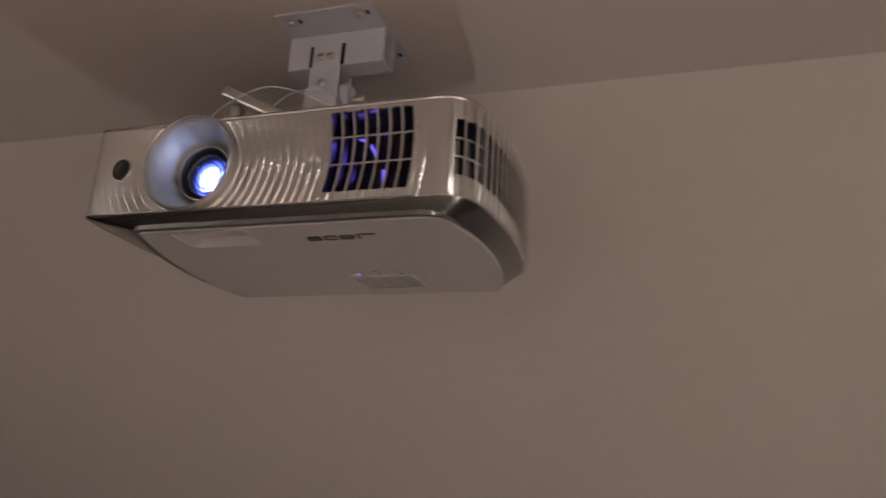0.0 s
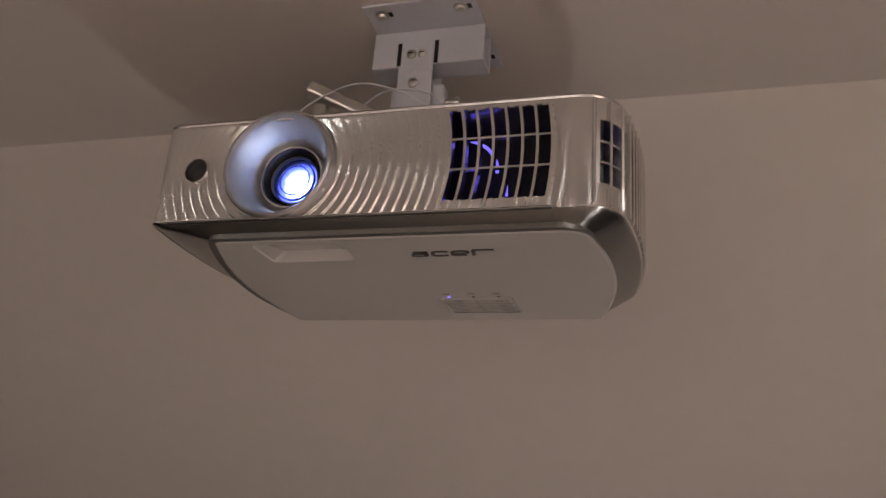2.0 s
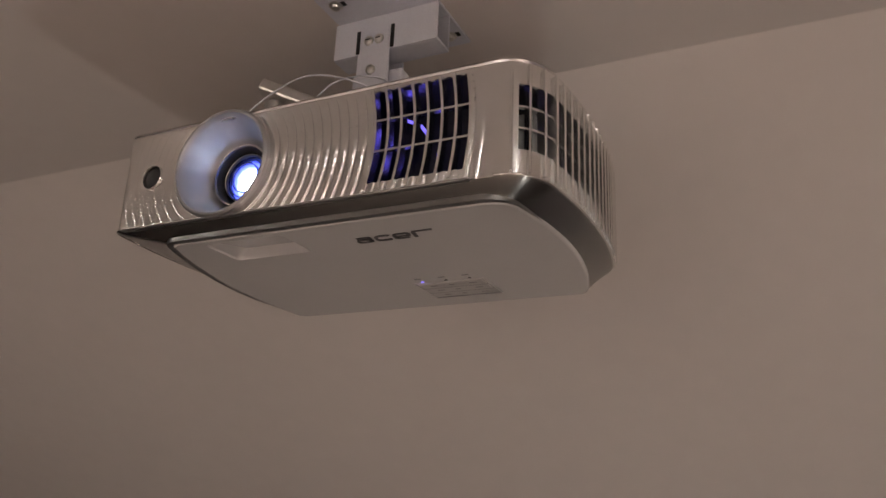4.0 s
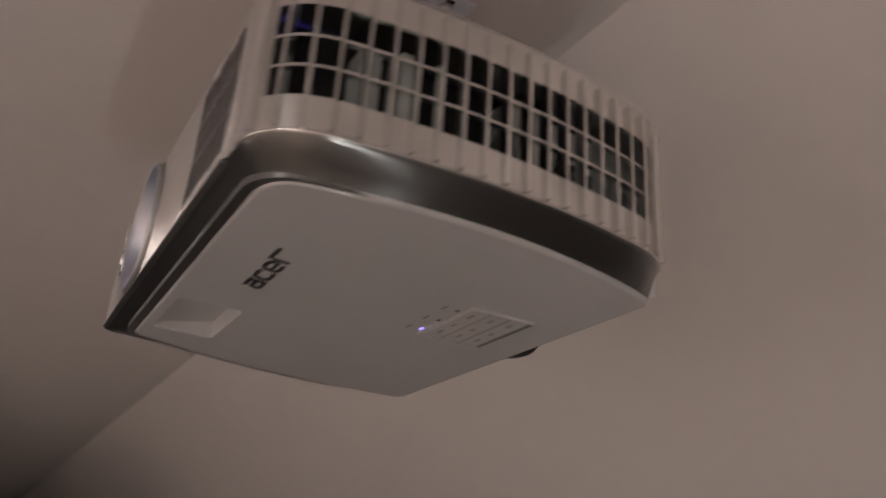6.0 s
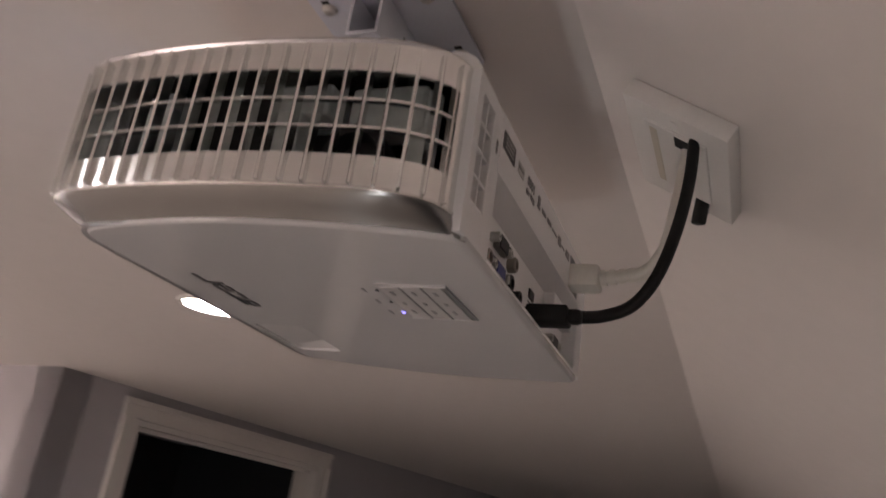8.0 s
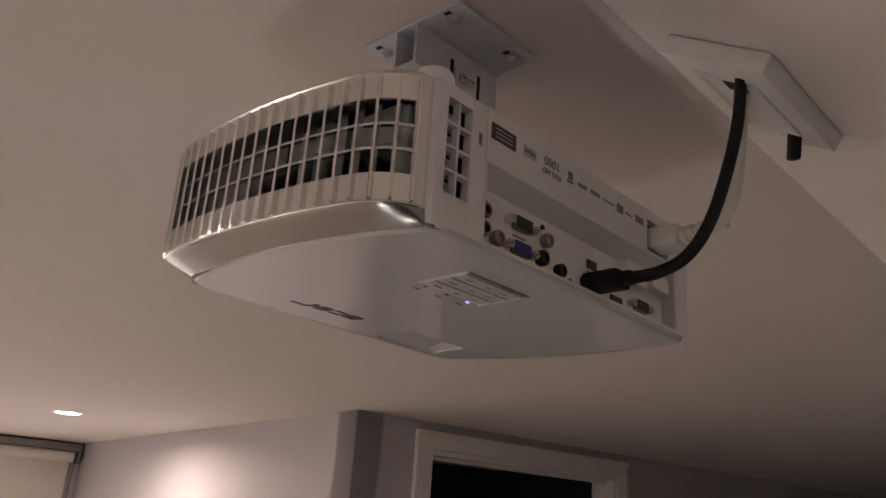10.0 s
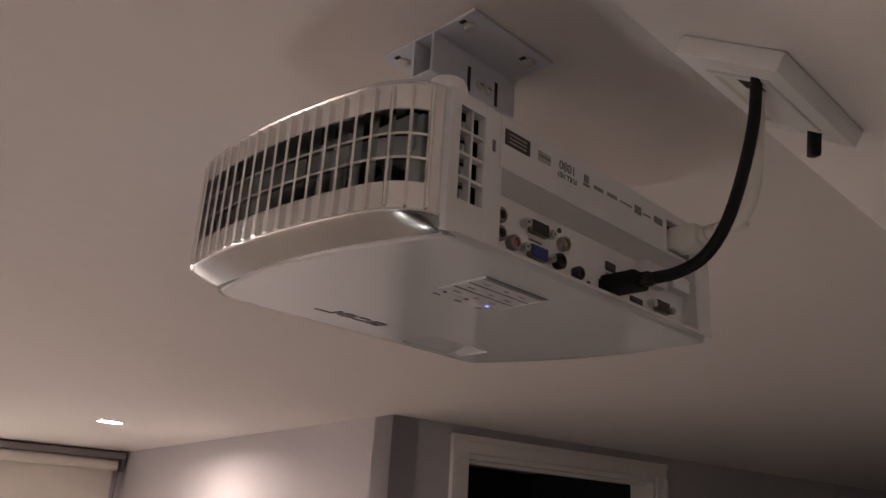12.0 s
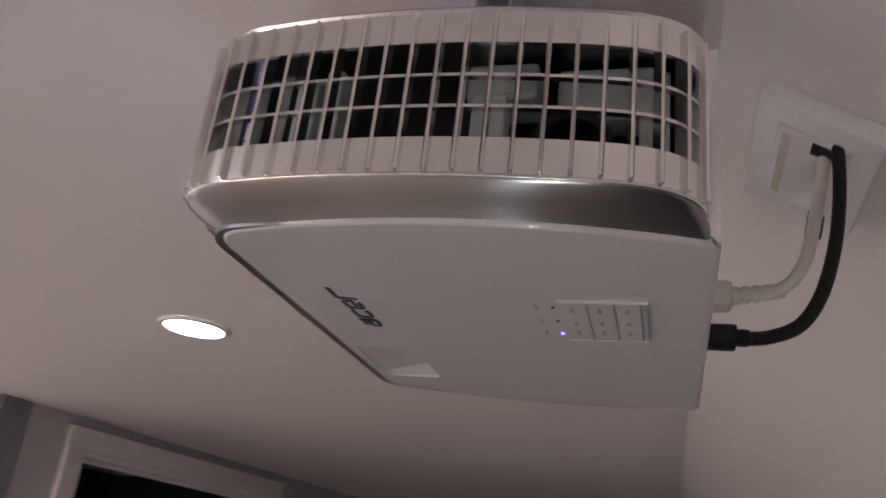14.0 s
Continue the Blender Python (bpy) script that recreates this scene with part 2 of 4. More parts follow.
# ceiling with the two holes left closed: the lamps sit 3 mm under it
bm = B(-7.6, 3.2, -5.9, CREASE, CEIL, CEIL + 0.12)
solo("ceiling", bm, M_ceiling, "flat painted ceiling in warm off-white", "ceiling", "structure")
Y_END = 2.6
bm = bmesh.new()
up = Vector((0, math.sin(SLOPE), math.cos(SLOPE))) * 0.12
lo = [Vector((-7.6, CREASE, CEIL)), Vector((3.2, CREASE, CEIL)), Vector((3.2, Y_END, slope_z(Y_END))), Vector((-7.6, Y_END, slope_z(Y_END)))]
loft(bm, [lo, [p + up for p in lo]])
solo("sloped_ceiling", bm, M_ceiling, "sloping painted ceiling falling from a crease", "ceiling", "structure")
solo("floor", B(-7.6, 3.2, -5.9, 2.7, FLOOR - 0.1, FLOOR), M_floor, "carpeted floor in muted beige", "floor", "structure")
# closing walls out of view; the west one set far for less bounce
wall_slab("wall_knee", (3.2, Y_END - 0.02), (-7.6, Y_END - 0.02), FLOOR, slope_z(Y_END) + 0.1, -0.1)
wall_slab("unseen_wall_east", (EAST, -5.8), (EAST, 2.7), FLOOR, CEIL + 0.1, -0.1)
wall_slab("unseen_wall_west", (-7.5, 2.7), (-7.5, -1.0), FLOOR, CEIL + 0.1, -0.1)

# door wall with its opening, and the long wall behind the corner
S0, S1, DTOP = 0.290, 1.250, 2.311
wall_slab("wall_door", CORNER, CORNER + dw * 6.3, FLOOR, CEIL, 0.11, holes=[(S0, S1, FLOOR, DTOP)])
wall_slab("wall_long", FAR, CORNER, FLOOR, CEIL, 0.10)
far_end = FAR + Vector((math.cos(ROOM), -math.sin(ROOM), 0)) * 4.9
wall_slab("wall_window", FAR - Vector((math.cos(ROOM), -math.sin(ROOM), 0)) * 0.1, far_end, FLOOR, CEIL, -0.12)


def on_wall(s, out, z):
    """A place on the door wall: s along it, out from its face into the room."""
    return CORNER + dw * s + Vector((math.sin(ROOM), math.cos(ROOM), 0)) * out + Vector((0, 0, z))


def wall_box(bm, s0, s1, o0, o1, z0, z1):
    lo = [on_wall(s0, o0, z0), on_wall(s1, o0, z0), on_wall(s1, o1, z0), on_wall(s0, o1, z0)]
    hi = [p + Vector((0, 0, z1 - z0)) for p in lo]
    return loft(bm, [lo, hi])


# space behind the door opening; its shade is put into near-black wall colour
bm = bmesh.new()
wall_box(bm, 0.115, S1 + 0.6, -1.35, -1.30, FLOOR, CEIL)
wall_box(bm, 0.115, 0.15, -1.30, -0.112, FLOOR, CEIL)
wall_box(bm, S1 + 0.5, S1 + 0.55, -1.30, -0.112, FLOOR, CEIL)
solo("wall_closet", bm, M_doorshade, "walls behind the doorway, coloured near black for the unlit space", "wall", "structure")

door = thing("door_frame", on_wall((S0 + S1) / 2, 0, FLOOR), "white painted door casing round a dark open doorway", "door frame", kind="structure")
CW = 0.058
for nm, a in (("casing_side", (S0 - CW, S0, DTOP)), ("casing_side", (S1, S1 + CW, DTOP))):
    bm = bmesh.new()
    wall_box(bm, a[0], a[1], 0.003, 0.014, FLOOR, DTOP)
    if a[0] < S0:
        wall_box(bm, a[0], a[0] + 0.018, 0.014, 0.021, FLOOR, DTOP)
    else:
        wall_box(bm, a[1] - 0.018, a[1], 0.014, 0.021, FLOOR, DTOP)
    part(nm, bm, M_trim, door)
bm = bmesh.new()
wall_box(bm, S0 - CW, S1 + CW, 0.003, 0.014, DTOP, DTOP + CW)
wall_box(bm, S0 - CW, S1 + CW, 0.014, 0.021, DTOP + CW - 0.018, DTOP + CW)
part("casing_head", bm, M_trim, door)
bm = bmesh.new()
wall_box(bm, S0 + 0.001, S0 + 0.018, -0.108, 0.008, FLOOR, DTOP)
part("jamb", bm, M_trim, door)
bm = bmesh.new()
wall_box(bm, S1 - 0.018, S1 - 0.001, -0.108, 0.008, FLOOR, DTOP)
part("jamb", bm, M_trim, door)
bm = bmesh.new()
wall_box(bm, S0 + 0.018, S1 - 0.018, -0.108, 0.008, DTOP - 0.018, DTOP - 0.001)
wall_box(bm, S0 + 0.018, S1 - 0.018, -0.06, -0.03, DTOP - 0.030, DTOP - 0.018)
part("jamb_head", bm, M_trim, door)

# roller blind over the window on the far wall
we = Vector((math.cos(ROOM), -math.sin(ROOM), 0))
wn = Vector((math.sin(ROOM), math.cos(ROOM), 0))


def on_far(s, out, z):
    return FAR + we * s + wn * out + Vector((0, 0, z))


def far_box(bm, s0, s1, o0, o1, z0, z1):
    lo = [on_far(s0, o0, z0), on_far(s1, o0, z0), on_far(s1, o1, z0), on_far(s0, o1, z0)]
    return loft(bm, [lo, [p + Vector((0, 0, z1 - z0)) for p in lo]])


blind = thing("roller_blind", on_far(0.9, 0.05, 2.3), "closed cream roller blind with a dark headrail and bracket", "blind")
bm = far_box(bmesh.new(), 0.015, 1.9, 0.004, 0.075, 2.352, 2.388)
part("headrail", bm, M_bracket, blind, "dark shadowed headrail")
bm = lathe(bmesh.new(), on_far(0.05, 0.045, 2.320), we, [(0, 0.028), (0.002, 0.030), (1.83, 0.030), (1.832, 0.028)], 24)
part("roller", bm, M_blind, blind, smooth=40)
bm = far_box(bmesh.new(), 0.02, 0.032, 0.004, 0.082, 2.285, 2.352)
part("bracket", bm, M_bracket, blind)
bm = far_box(bmesh.new(), 0.06, 1.86, 0.020, 0.0225, 1.1, 2.320)
part("fabric", bm, M_blind, blind)
bm = tube(bmesh.new(), [on_far(0.042, 0.07, 2.31), on_far(0.05, 0.07, 2.2), on_far(0.055, 0.07, 1.8), on_far(0.055, 0.07, 1.3)], 0.004, 8, 4)
part("chain", bm, M_bracket, blind)


def downlight(x, y, watts, beam):
    d = thing("downlight", (x, y, CEIL), "round recessed ceiling lamp, lit warm white", "downlight", "recessed ceiling lamps")
    bm = loft(bmesh.new(), [ring((x, y, CEIL - 0.0005), (0, 0, 1), 0.059, 40), ring((x, y, CEIL - 0.005), (0, 0, 1), 0.056, 40),
                            ring((x, y, CEIL - 0.005), (0, 0, 1), 0.0475, 40), ring((x, y, CEIL - 0.0005), (0, 0, 1), 0.046, 40)], cap=False)
    part("trim_ring", bm, M_trim, d, "white trim ring", smooth=40)
    bm = lathe(bmesh.new(), (x, y, CEIL - 0.001), (0, 0, -1), [(0, 0.046), (0.002, 0.046), (0.0025, 0.041)], 40)
    part("diffuser", bm, M_lampdisc, d, "glowing diffuser", smooth=40)
    la = bpy.data.lights.new("downlight_lamp", "AREA")
    la.shape, la.size, la.energy, la.color = "DISK", 0.10, watts, (1.0, 0.785, 0.64)
    la.spread = radians(beam)
    lo_ = new("downlight_lamp", la)
    lo_.location = (x, y, CEIL - 0.012)


for spot in SPOTS:
    downlight(*spot)


# small unseen lamp added below so the brushed skirt has a glow to mirror
FLX, FLY = 0.92, 0.12
flamp = thing("highlight_lamp", (FLX, FLY, FLOOR), "small unseen floor lamp with a lit white shade, added for a highlight", "floor lamp")
part("base", lathe(bmesh.new(), (FLX, FLY, FLOOR), (0, 0, 1), [(0, 0.13), (0.012, 0.13), (0.020, 0.12), (0.024, 0.02)], 32), M_bracket, flamp, smooth=35)
part("pole", lathe(bmesh.new(), (FLX, FLY, FLOOR + 0.022), (0, 0, 1), [(0, 0.010), (0.20, 0.010)], 16), M_bracket, flamp, smooth=35)
part("shade", lathe(bmesh.new(), (FLX, FLY, FLOOR + 0.20), (0, 0, 1), [(0, 0.030), (0.006, 0.037), (0.070, 0.032), (0.076, 0.026)], 32), M_shade, flamp, "glowing white shade", smooth=35)


# ---------- the projector ----------
ZB, ZR, ZT = 2.1865, 2.1985, 2.2718      # panel underside, rim, top of the sides
YF, YB = -0.1105, 0.104                 # front and back
LX, LZ = -0.0605, 2.2375               # lens axis


def side_plus(y):
    return 0.1745 - 1.1 * (y + 0.02) ** 2


def side_minus(y):
    return -0.161 + 0.95 * (y + 0.02) ** 2


def rim_outline():
    """Plan of the body, from the back corner by the vented side and the front to the other back corner."""
    p = bez((0.1365, YB), (0.160, YB - 0.003), (side_plus(0.066), 0.066), 9)
    p += [(side_plus(y), y) for y in (0.066 - i * 0.150 / 35 for i in range(1, 36))]
    p += bez((side_plus(-0.084), -0.084), (0.1635, YF + 0.0005), (0.142, YF), 8)[1:]
    p += [(0.142 - i * 0.288 / 40, YF) for i in range(1, 41)]
    p += bez((-0.146, YF), (-0.1545, YF), (side_minus(-0.100), -0.100), 5)[1:]
    p += [(side_minus(y), y) for y in (-0.100 + i * (YB + 0.100) / 24 for i in range(1, 25))]
    return p


RIM = rim_outline()


def panel_outline():
    p = [(0.157 - 1.5 * (y + 0.012) ** 2, y) for y in (0.109 - i * 0.191 / 24 for i in range(25))]
    p += bez(p[-1], (0.1475, -0.0965), (0.131, -0.0985), 6)[1:]
    p += [(0.131 - i * 0.233 / 16, -0.0985) for i in range(1, 17)]
    p += bez((-0.102, -0.0985), (-0.110, -0.0985), (-0.112, -0.091), 4)[1:]
    p += [(-0.142 + 0.030 * (max(0.0, 0.05 - y) / 0.141) ** 2, y) for y in (-0.091 + i * 0.200 / 16 for i in range(1, 17))]
    p[0], p[1] = (0.1290, 0.109), (0.1360, 0.1050)      # rounded back corners
    p[-2], p[-1] = (-0.1405, 0.1040), (-0.1340, 0.109)
    return p


PAN = panel_outline()
proj = thing("projector", (0, 0, ZB), "silver and white ceiling-hung video projector, switched on, upside down", "projector")


def resample(pl, n):
    d = [0.0]
    for a, b in zip(pl, pl[1:]):
        d.append(d[-1] + math.dist(a, b))
    out = []
    for i in range(n):
        s = d[-1] * i / (n - 1)
        k = next(j for j in range(1, len(d)) if d[j] >= s - 1e-9)
        u = (s - d[k - 1]) / (d[k] - d[k - 1] + 1e-12)
        out.append((pl[k - 1][0] + (pl[k][0] - pl[k - 1][0]) * u, pl[k - 1][1] + (pl[k][1] - pl[k - 1][1]) * u))
    return out


def normals(pl):
    out = []
    for i in range(len(pl)):
        a, b = pl[max(i - 1, 0)], pl[min(i + 1, len(pl) - 1)]
        t = Vector((b[0] - a[0], b[1] - a[1])).normalized()
        out.append(Vector((t.y, -t.x)))
    return out


def outward(pl, d):
    """An open outline moved outwards by d."""
    c = Vector((0, 0))
    out = []
    for p, n in zip(pl, normals(pl)):
        if n.dot(Vector(p) - c) < 0:
            n = -n
        out.append((p[0] + n.x * d, p[1] + n.y * d))
    return out


def band(bm, pl, z0, z1, t=0.002, off=0.0):
    """A thin upright wall along an open plan line."""
    o, i = outward(pl, off), outward(pl, off - t)
    loops = []
    for a, b in zip(o, i):
        loops.append([(*a, z0), (*a, z1), (*b, z1), (*b, z0)])
    return loft(bm, loops)


n_side = 10 + 35 + 8                     # points of RIM that belong to the vented side and its front corner
SIDE = RIM[:n_side]
FRONT = RIM[n_side - 1:n_side + 40]
LEFT = RIM[n_side + 39:]
OP0, OP1 = 2.2143, 2.2570           # side opening, lower and upper edge

# sides
part("side_lower", band(bmesh.new(), SIDE, ZR, OP0), M_silver, proj, smooth=30)
part("side_upper", band(bmesh.new(), SIDE, OP1, ZT), M_silver, proj, smooth=30)
part("corner_post", band(bmesh.new(), [p for p in SIDE[-4:]], OP0, OP1), M_silver, proj, smooth=30)
part("rear_post", band(bmesh.new(), SIDE[:3], OP0, OP1), M_silver, proj, smooth=30)
part("side_far", band(bmesh.new(), LEFT, ZR, ZT), M_silver, proj, smooth=30)

# upright ribs along the vented side, which are the slats of its opening
RIB = 0.01074                            # spacing of the ribs
run = sum(math.dist(a, b) for a, b in zip(SIDE, SIDE[1:]))
rs = resample(SIDE, 2001)
rn = normals(rs)
for k in range(22):
    k = round((0.0087 + k * RIB) / run * 2000)
    p, n = Vector(rs[k]), rn[k]
    if n.dot(p) < 0:
        n = -n
    t = Vector((-n.y, n.x))
    bm = bmesh.new()
    w = 0.00085
    sec = [p - n * 0.004 - t * w, p - n * 0.004 + t * w, p + n * 0.0022 + t * w, p + n * 0.0031, p + n * 0.0022 - t * w]
    loft(bm, [[(q.x, q.y, ZR + 0.0012) for q in sec], [(q.x, q.y, ZT - 0.0015) for q in sec]])
    part("rib", bm, M_silver, proj)
for z in (OP0 + 0.0140, OP0 + 0.0281):
    part("crossbar", band(bmesh.new(), SIDE[2:-3], z - 0.0007, z + 0.0007, 0.003, -0.0005), M_silver, proj, smooth=30)

# front: rippled sheet with rings round the lens, an opening for the lens, the grille and the receiver window
GR0, GR1 = 0.1225, 0.1880           # radii of the grille's two sides
GZ0, GZ1 = 2.2045, 2.2680
IRX, IRZ = -0.123, 2.2360
PITCH = 0.0068
FZ0 = ZR - 0.0012                   # the front sheet reaches a little lower than the sides


def ripple(r):
    """Scalloped rings: each rises gently away from the lens and ends in a short outward step."""
    u = r / PITCH % 1.0
    return 0.0017 * (u / 0.80 if u < 0.80 else 0.5 + 0.5 * math.cos(math.pi * (u - 0.80) / 0.20))


bm = bmesh.new()
nx, nz = 480, 120
xs = [0.142 - i * 0.288 / nx for i in range(nx + 1)]
zs = [FZ0 + i * (ZT - FZ0) / nz for i in range(nz + 1)]
vs = []
for x in xs:
    col = []
    for z in zs:
        r = math.hypot(x - LX, z - LZ)
        fade = min(1, (ZT - z) / 0.002, max(0, (r - 0.039) / 0.004), (0.142 - x) / 0.012)
        col.append(bm.verts.new((x, YF - ripple(r) * max(0, fade), z)))
    vs.append(col)
for i in range(nx):
    for j in range(nz):
        x, z = (xs[i] + xs[i + 1]) / 2, (zs[j] + zs[j + 1]) / 2
        r = math.hypot(x - LX, z - LZ)
        if r < 0.0362 or math.hypot(x - IRX, z - IRZ) < 0.0084 or (GR0 < r < GR1 and x > 0 and GZ0 < z < GZ1):
            continue
        bm.faces.new((vs[i][j], vs[i + 1][j], vs[i + 1][j + 1], vs[i][j + 1]))
front = part("front_panel", bm, M_silver, proj, "silver front with concentric ripples", smooth=60)

part("front_lip", B(-0.144, 0.128, YF - 0.0024, YF + 0.0030, FZ0 - 0.0006, FZ0 + 0.0010, 0.0006), M_edge, proj, smooth=40)


def arc_slat(r, w=0.0009, d0=0.0015, d1=-0.005):
    bm = bmesh.new()
    a0, a1 = math.asin((GZ0 - 0.004 - LZ) / r), math.asin(min(0.99, (GZ1 + 0.002 - LZ) / r))
    loops = []
    for i in range(13):
        a = a0 + (a1 - a0) * i / 12
        c, s = math.cos(a), math.sin(a)
        loops.append([(LX + c * (r - w), YF - d0, LZ + s * (r - w)), (LX + c * (r + w), YF - d0, LZ + s * (r + w)),
                      (LX + c * (r + w), YF - d1, LZ + s * (r + w)), (LX + c * (r - w), YF - d1, LZ + s * (r - w))])
    return loft(bm, loops)


for k in range(8):
    part("grille_slat", arc_slat(GR0 + (GR1 - GR0) * k / 7), M_silver, proj, smooth=30)
for z in (GZ0 + 0.0212, GZ0 + 0.0424):
    dz = z - LZ
    x0, x1 = LX + math.sqrt(GR0 ** 2 - dz * dz), LX + math.sqrt(GR1 ** 2 - dz * dz)
    part("grille_bar", B(x0, x1, YF - 0.0012, YF + 0.002, z - 0.0007, z + 0.0007), M_silver, proj)
part("grille_edge", B(LX + math.sqrt(GR0 ** 2 - 0.032 ** 2), LX + math.sqrt(GR1 ** 2 - 0.032 ** 2), YF - 0.0002, YF + 0.004, GZ1 - 0.0004, GZ1 + 0.0008), M_silver, proj)
part("grille_edge", B(LX + math.sqrt(GR0 ** 2 - 0.032 ** 2), LX + math.sqrt(GR1 ** 2 - 0.032 ** 2), YF - 0.0002, YF + 0.004, GZ0 - 0.0008, GZ0 + 0.0004), M_silver, proj)

# lens: bezel, barrel, rings, glass and the lit core
AX = (0, 1, 0)
bez_ = lathe(bmesh.new(), (LX, YF, LZ), AX, [(0.0005, 0.0405), (-0.0030, 0.0402), (-0.0042, 0.0388), (-0.0040, 0.0374), (-0.0020, 0.0360), (0.000, 0.0352), (0.004, 0.0337), (0.013, 0.0300), (0.0215, 0.0264), (0.0235, 0.0246)], 64, False)
bezel = part("lens_bezel", bez_, M_bezel, proj, "flared silver lens surround", smooth=35)
part("barrel_ring", lathe(bmesh.new(), (LX, YF + 0.0245, LZ), AX, [(0.003, 0.0248), (-0.003, 0.0244), (-0.0050, 0.0236), (-0.0050, 0.0224), (0.012, 0.0210)], 48, False), M_silver, bezel, smooth=35)
part("barrel", lathe(bmesh.new(), (LX, YF + 0.023, LZ), AX, [(-0.002, 0.0222), (0.001, 0.0208), (0.004, 0.0196), (0.0045, 0.0180), (0.008, 0.0174), (0.0085, 0.0160), (0.016, 0.0150), (0.03, 0.0145)], 48, False), M_black, bezel, "stepped black barrel", smooth=25)
part("lens_element", lathe(bmesh.new(), (LX, YF + 0.0245, LZ), AX, [(0.0, 0.0005), (0.0006, 0.006), (0.0018, 0.0108), (0.0034, 0.0146), (0.0046, 0.0165), (0.0060, 0.0168)], 48), M_lensglow, bezel, "front lens element lit blue-white", smooth=60)
for rr, yy in ((0.0178, 0.0258), (0.0148, 0.0258), (0.0112, 0.0250)):
    part("lens_ring", lathe(bmesh.new(), (LX, YF + yy, LZ), AX, [(0.002, rr + 0.0006), (-0.0006, rr + 0.0005), (-0.0010, rr), (-0.0004, rr - 0.0005), (0.002, rr - 0.0006)], 48, False), M_steel if rr > 0.016 else M_coatglass, bezel, smooth=40)
part("receiver_window", lathe(bmesh.new(), (IRX, YF + 0.002, IRZ), AX, [(-0.0034, 0.001), (-0.0030, 0.0055), (-0.0016, 0.0080), (0.002, 0.0084)], 32), M_black, proj, "round black remote receiver", smooth=40)
part("receiver_ring", lathe(bmesh.new(), (IRX, YF, IRZ), AX, [(0.001, 0.0082), (-0.0018, 0.0083), (-0.0026, 0.0088), (-0.0018, 0.0094), (0.001, 0.0095)], 32, False), M_silver, proj, smooth=40)

# rim bead, skirt, underside panel
bm = bmesh.new()
loops = []
for p in outward(RIM[:n_side], 0.0004):
    c = Vector((0.0, 0.0))
    n = (Vector(p) - c).normalized()
    loops.append([(p[0] + n.x * 0.0010 * math.cos(a) - n.x * 0.0006, p[1] + n.y * 0.0010 * math.cos(a) - n.y * 0.0006, ZR + 0.0010 * math.sin(a)) for a in (i * math.pi / 4 for i in range(8))])
loft(bm, loops)
part("rim_bead", bm, M_bead, proj, smooth=60)
part("rim_bead", tube(bmesh.new(), [(*q, ZR) for q in outward(LEFT, 0.0002)], 0.0010, 8, 1), M_bead, proj, smooth=60)
key_r = [0, 9, 44, 52, 92, 97, 121]          # corner points of the rim and of the cover that belong together
key_p = [0, 6, 24, 30, 46, 50, 66]
RS, PS = [], []
for (a0, a1), (b0, b1) in zip(zip(key_r, key_r[1:]), zip(key_p, key_p[1:])):
    RS += resample(RIM[a0:a1 + 1], 25)[:-1]
    PS += resample(PAN[b0:b1 + 1], 25)[:-1]
RS.append(RIM[-1])
PS.append(PAN[-1])
bm = bmesh.new()
prof = [(0.0, ZR - 0.0002), (0.03, ZR - 0.0010), (0.10, ZR - 0.0020), (0.5, ZR - 0.0058), (0.97, ZB + 0.0026), (1.04, ZB + 0.0016)]
loops = [[(a[0] + (b[0] - a[0]) * u, a[1] + (b[1] - a[1]) * u, z) for a, b in zip(RS, PS)] for u, z in prof]
loft(bm, loops, closed=False, cap=False)
part("skirt", bm, M_skirt, proj, "dark brushed silver skirt", smooth=50)

# underside cover with a sunken well near the lens
WX0, WX1, WY0, WY1 = -0.084, -0.018, -0.0915, -0.0550


def cover():
    bm = bmesh.new()
    loops = []
    for k in range(5):
        a = k / 4 * math.pi / 2
        loops.append([(*q, ZB + 0.0022 * (1 - math.cos(a))) for q in inset(PAN, 0.0022 * (1 - math.sin(a)))])
    loops.append([(*p, ZB + 0.0045) for p in PAN])
    loft(bm, loops, cap=False)
    bm.verts.ensure_lookup_table()
    n = len(PAN)
    outer = bm.verts[:n]
    es = [bm.edges.get((outer[i], outer[(i + 1) % n])) for i in range(n)]
    r = 0.004
    hole = []
    for cx, cy, a0 in ((WX1 - r, WY1 - r, 0), (WX0 + r, WY1 - r, 90), (WX0 + r, WY0 + r, 180), (WX1 - r, WY0 + r, 270)):
        for k in range(5):
            a = radians(a0 + k * 22.5)
            hole.append((cx + r * math.cos(a), cy + r * math.sin(a)))
    hv = [bm.verts.new((*p, ZB)) for p in hole]
    m = len(hv)
    es += [bm.edges.new((hv[i], hv[(i + 1) % m])) for i in range(m)]
    bmesh.ops.triangle_fill(bm, use_beauty=True, use_dissolve=False, edges=es)
    return bm, hole


bm, hole = cover()
panel_ob = part("underside_cover", bm, M_white, proj, "glossy white underside cover", smooth=50)
for f in panel_ob.data.polygons:
    f.use_smooth = abs(f.normal.z) < 0.9995
cxw, cyw = (WX0 + WX1) / 2, (WY0 + WY1) / 2
bm = bmesh.new()
top_ = []
for x, y in hole:
    u = (y - WY0) / (WY1 - WY0)
    top_.append((cxw + (x - cxw) * 0.80 + 0.003, WY0 + 0.002 + (y - WY0) * 0.86, ZB + 0.0015 + 0.0062 * u))
loft(bm, [[(*p, ZB) for p in hole], [(cxw + (x - cxw) * 0.985, cyw + (y - cyw) * 0.985, ZB + 0.0012) for x, y in hole], top_], cap=False)
bm.faces.new([bm.verts.new(p) for p in top_])
part("well", bm, M_white, panel_ob, "sunken well with a sloping floor", smooth=30)

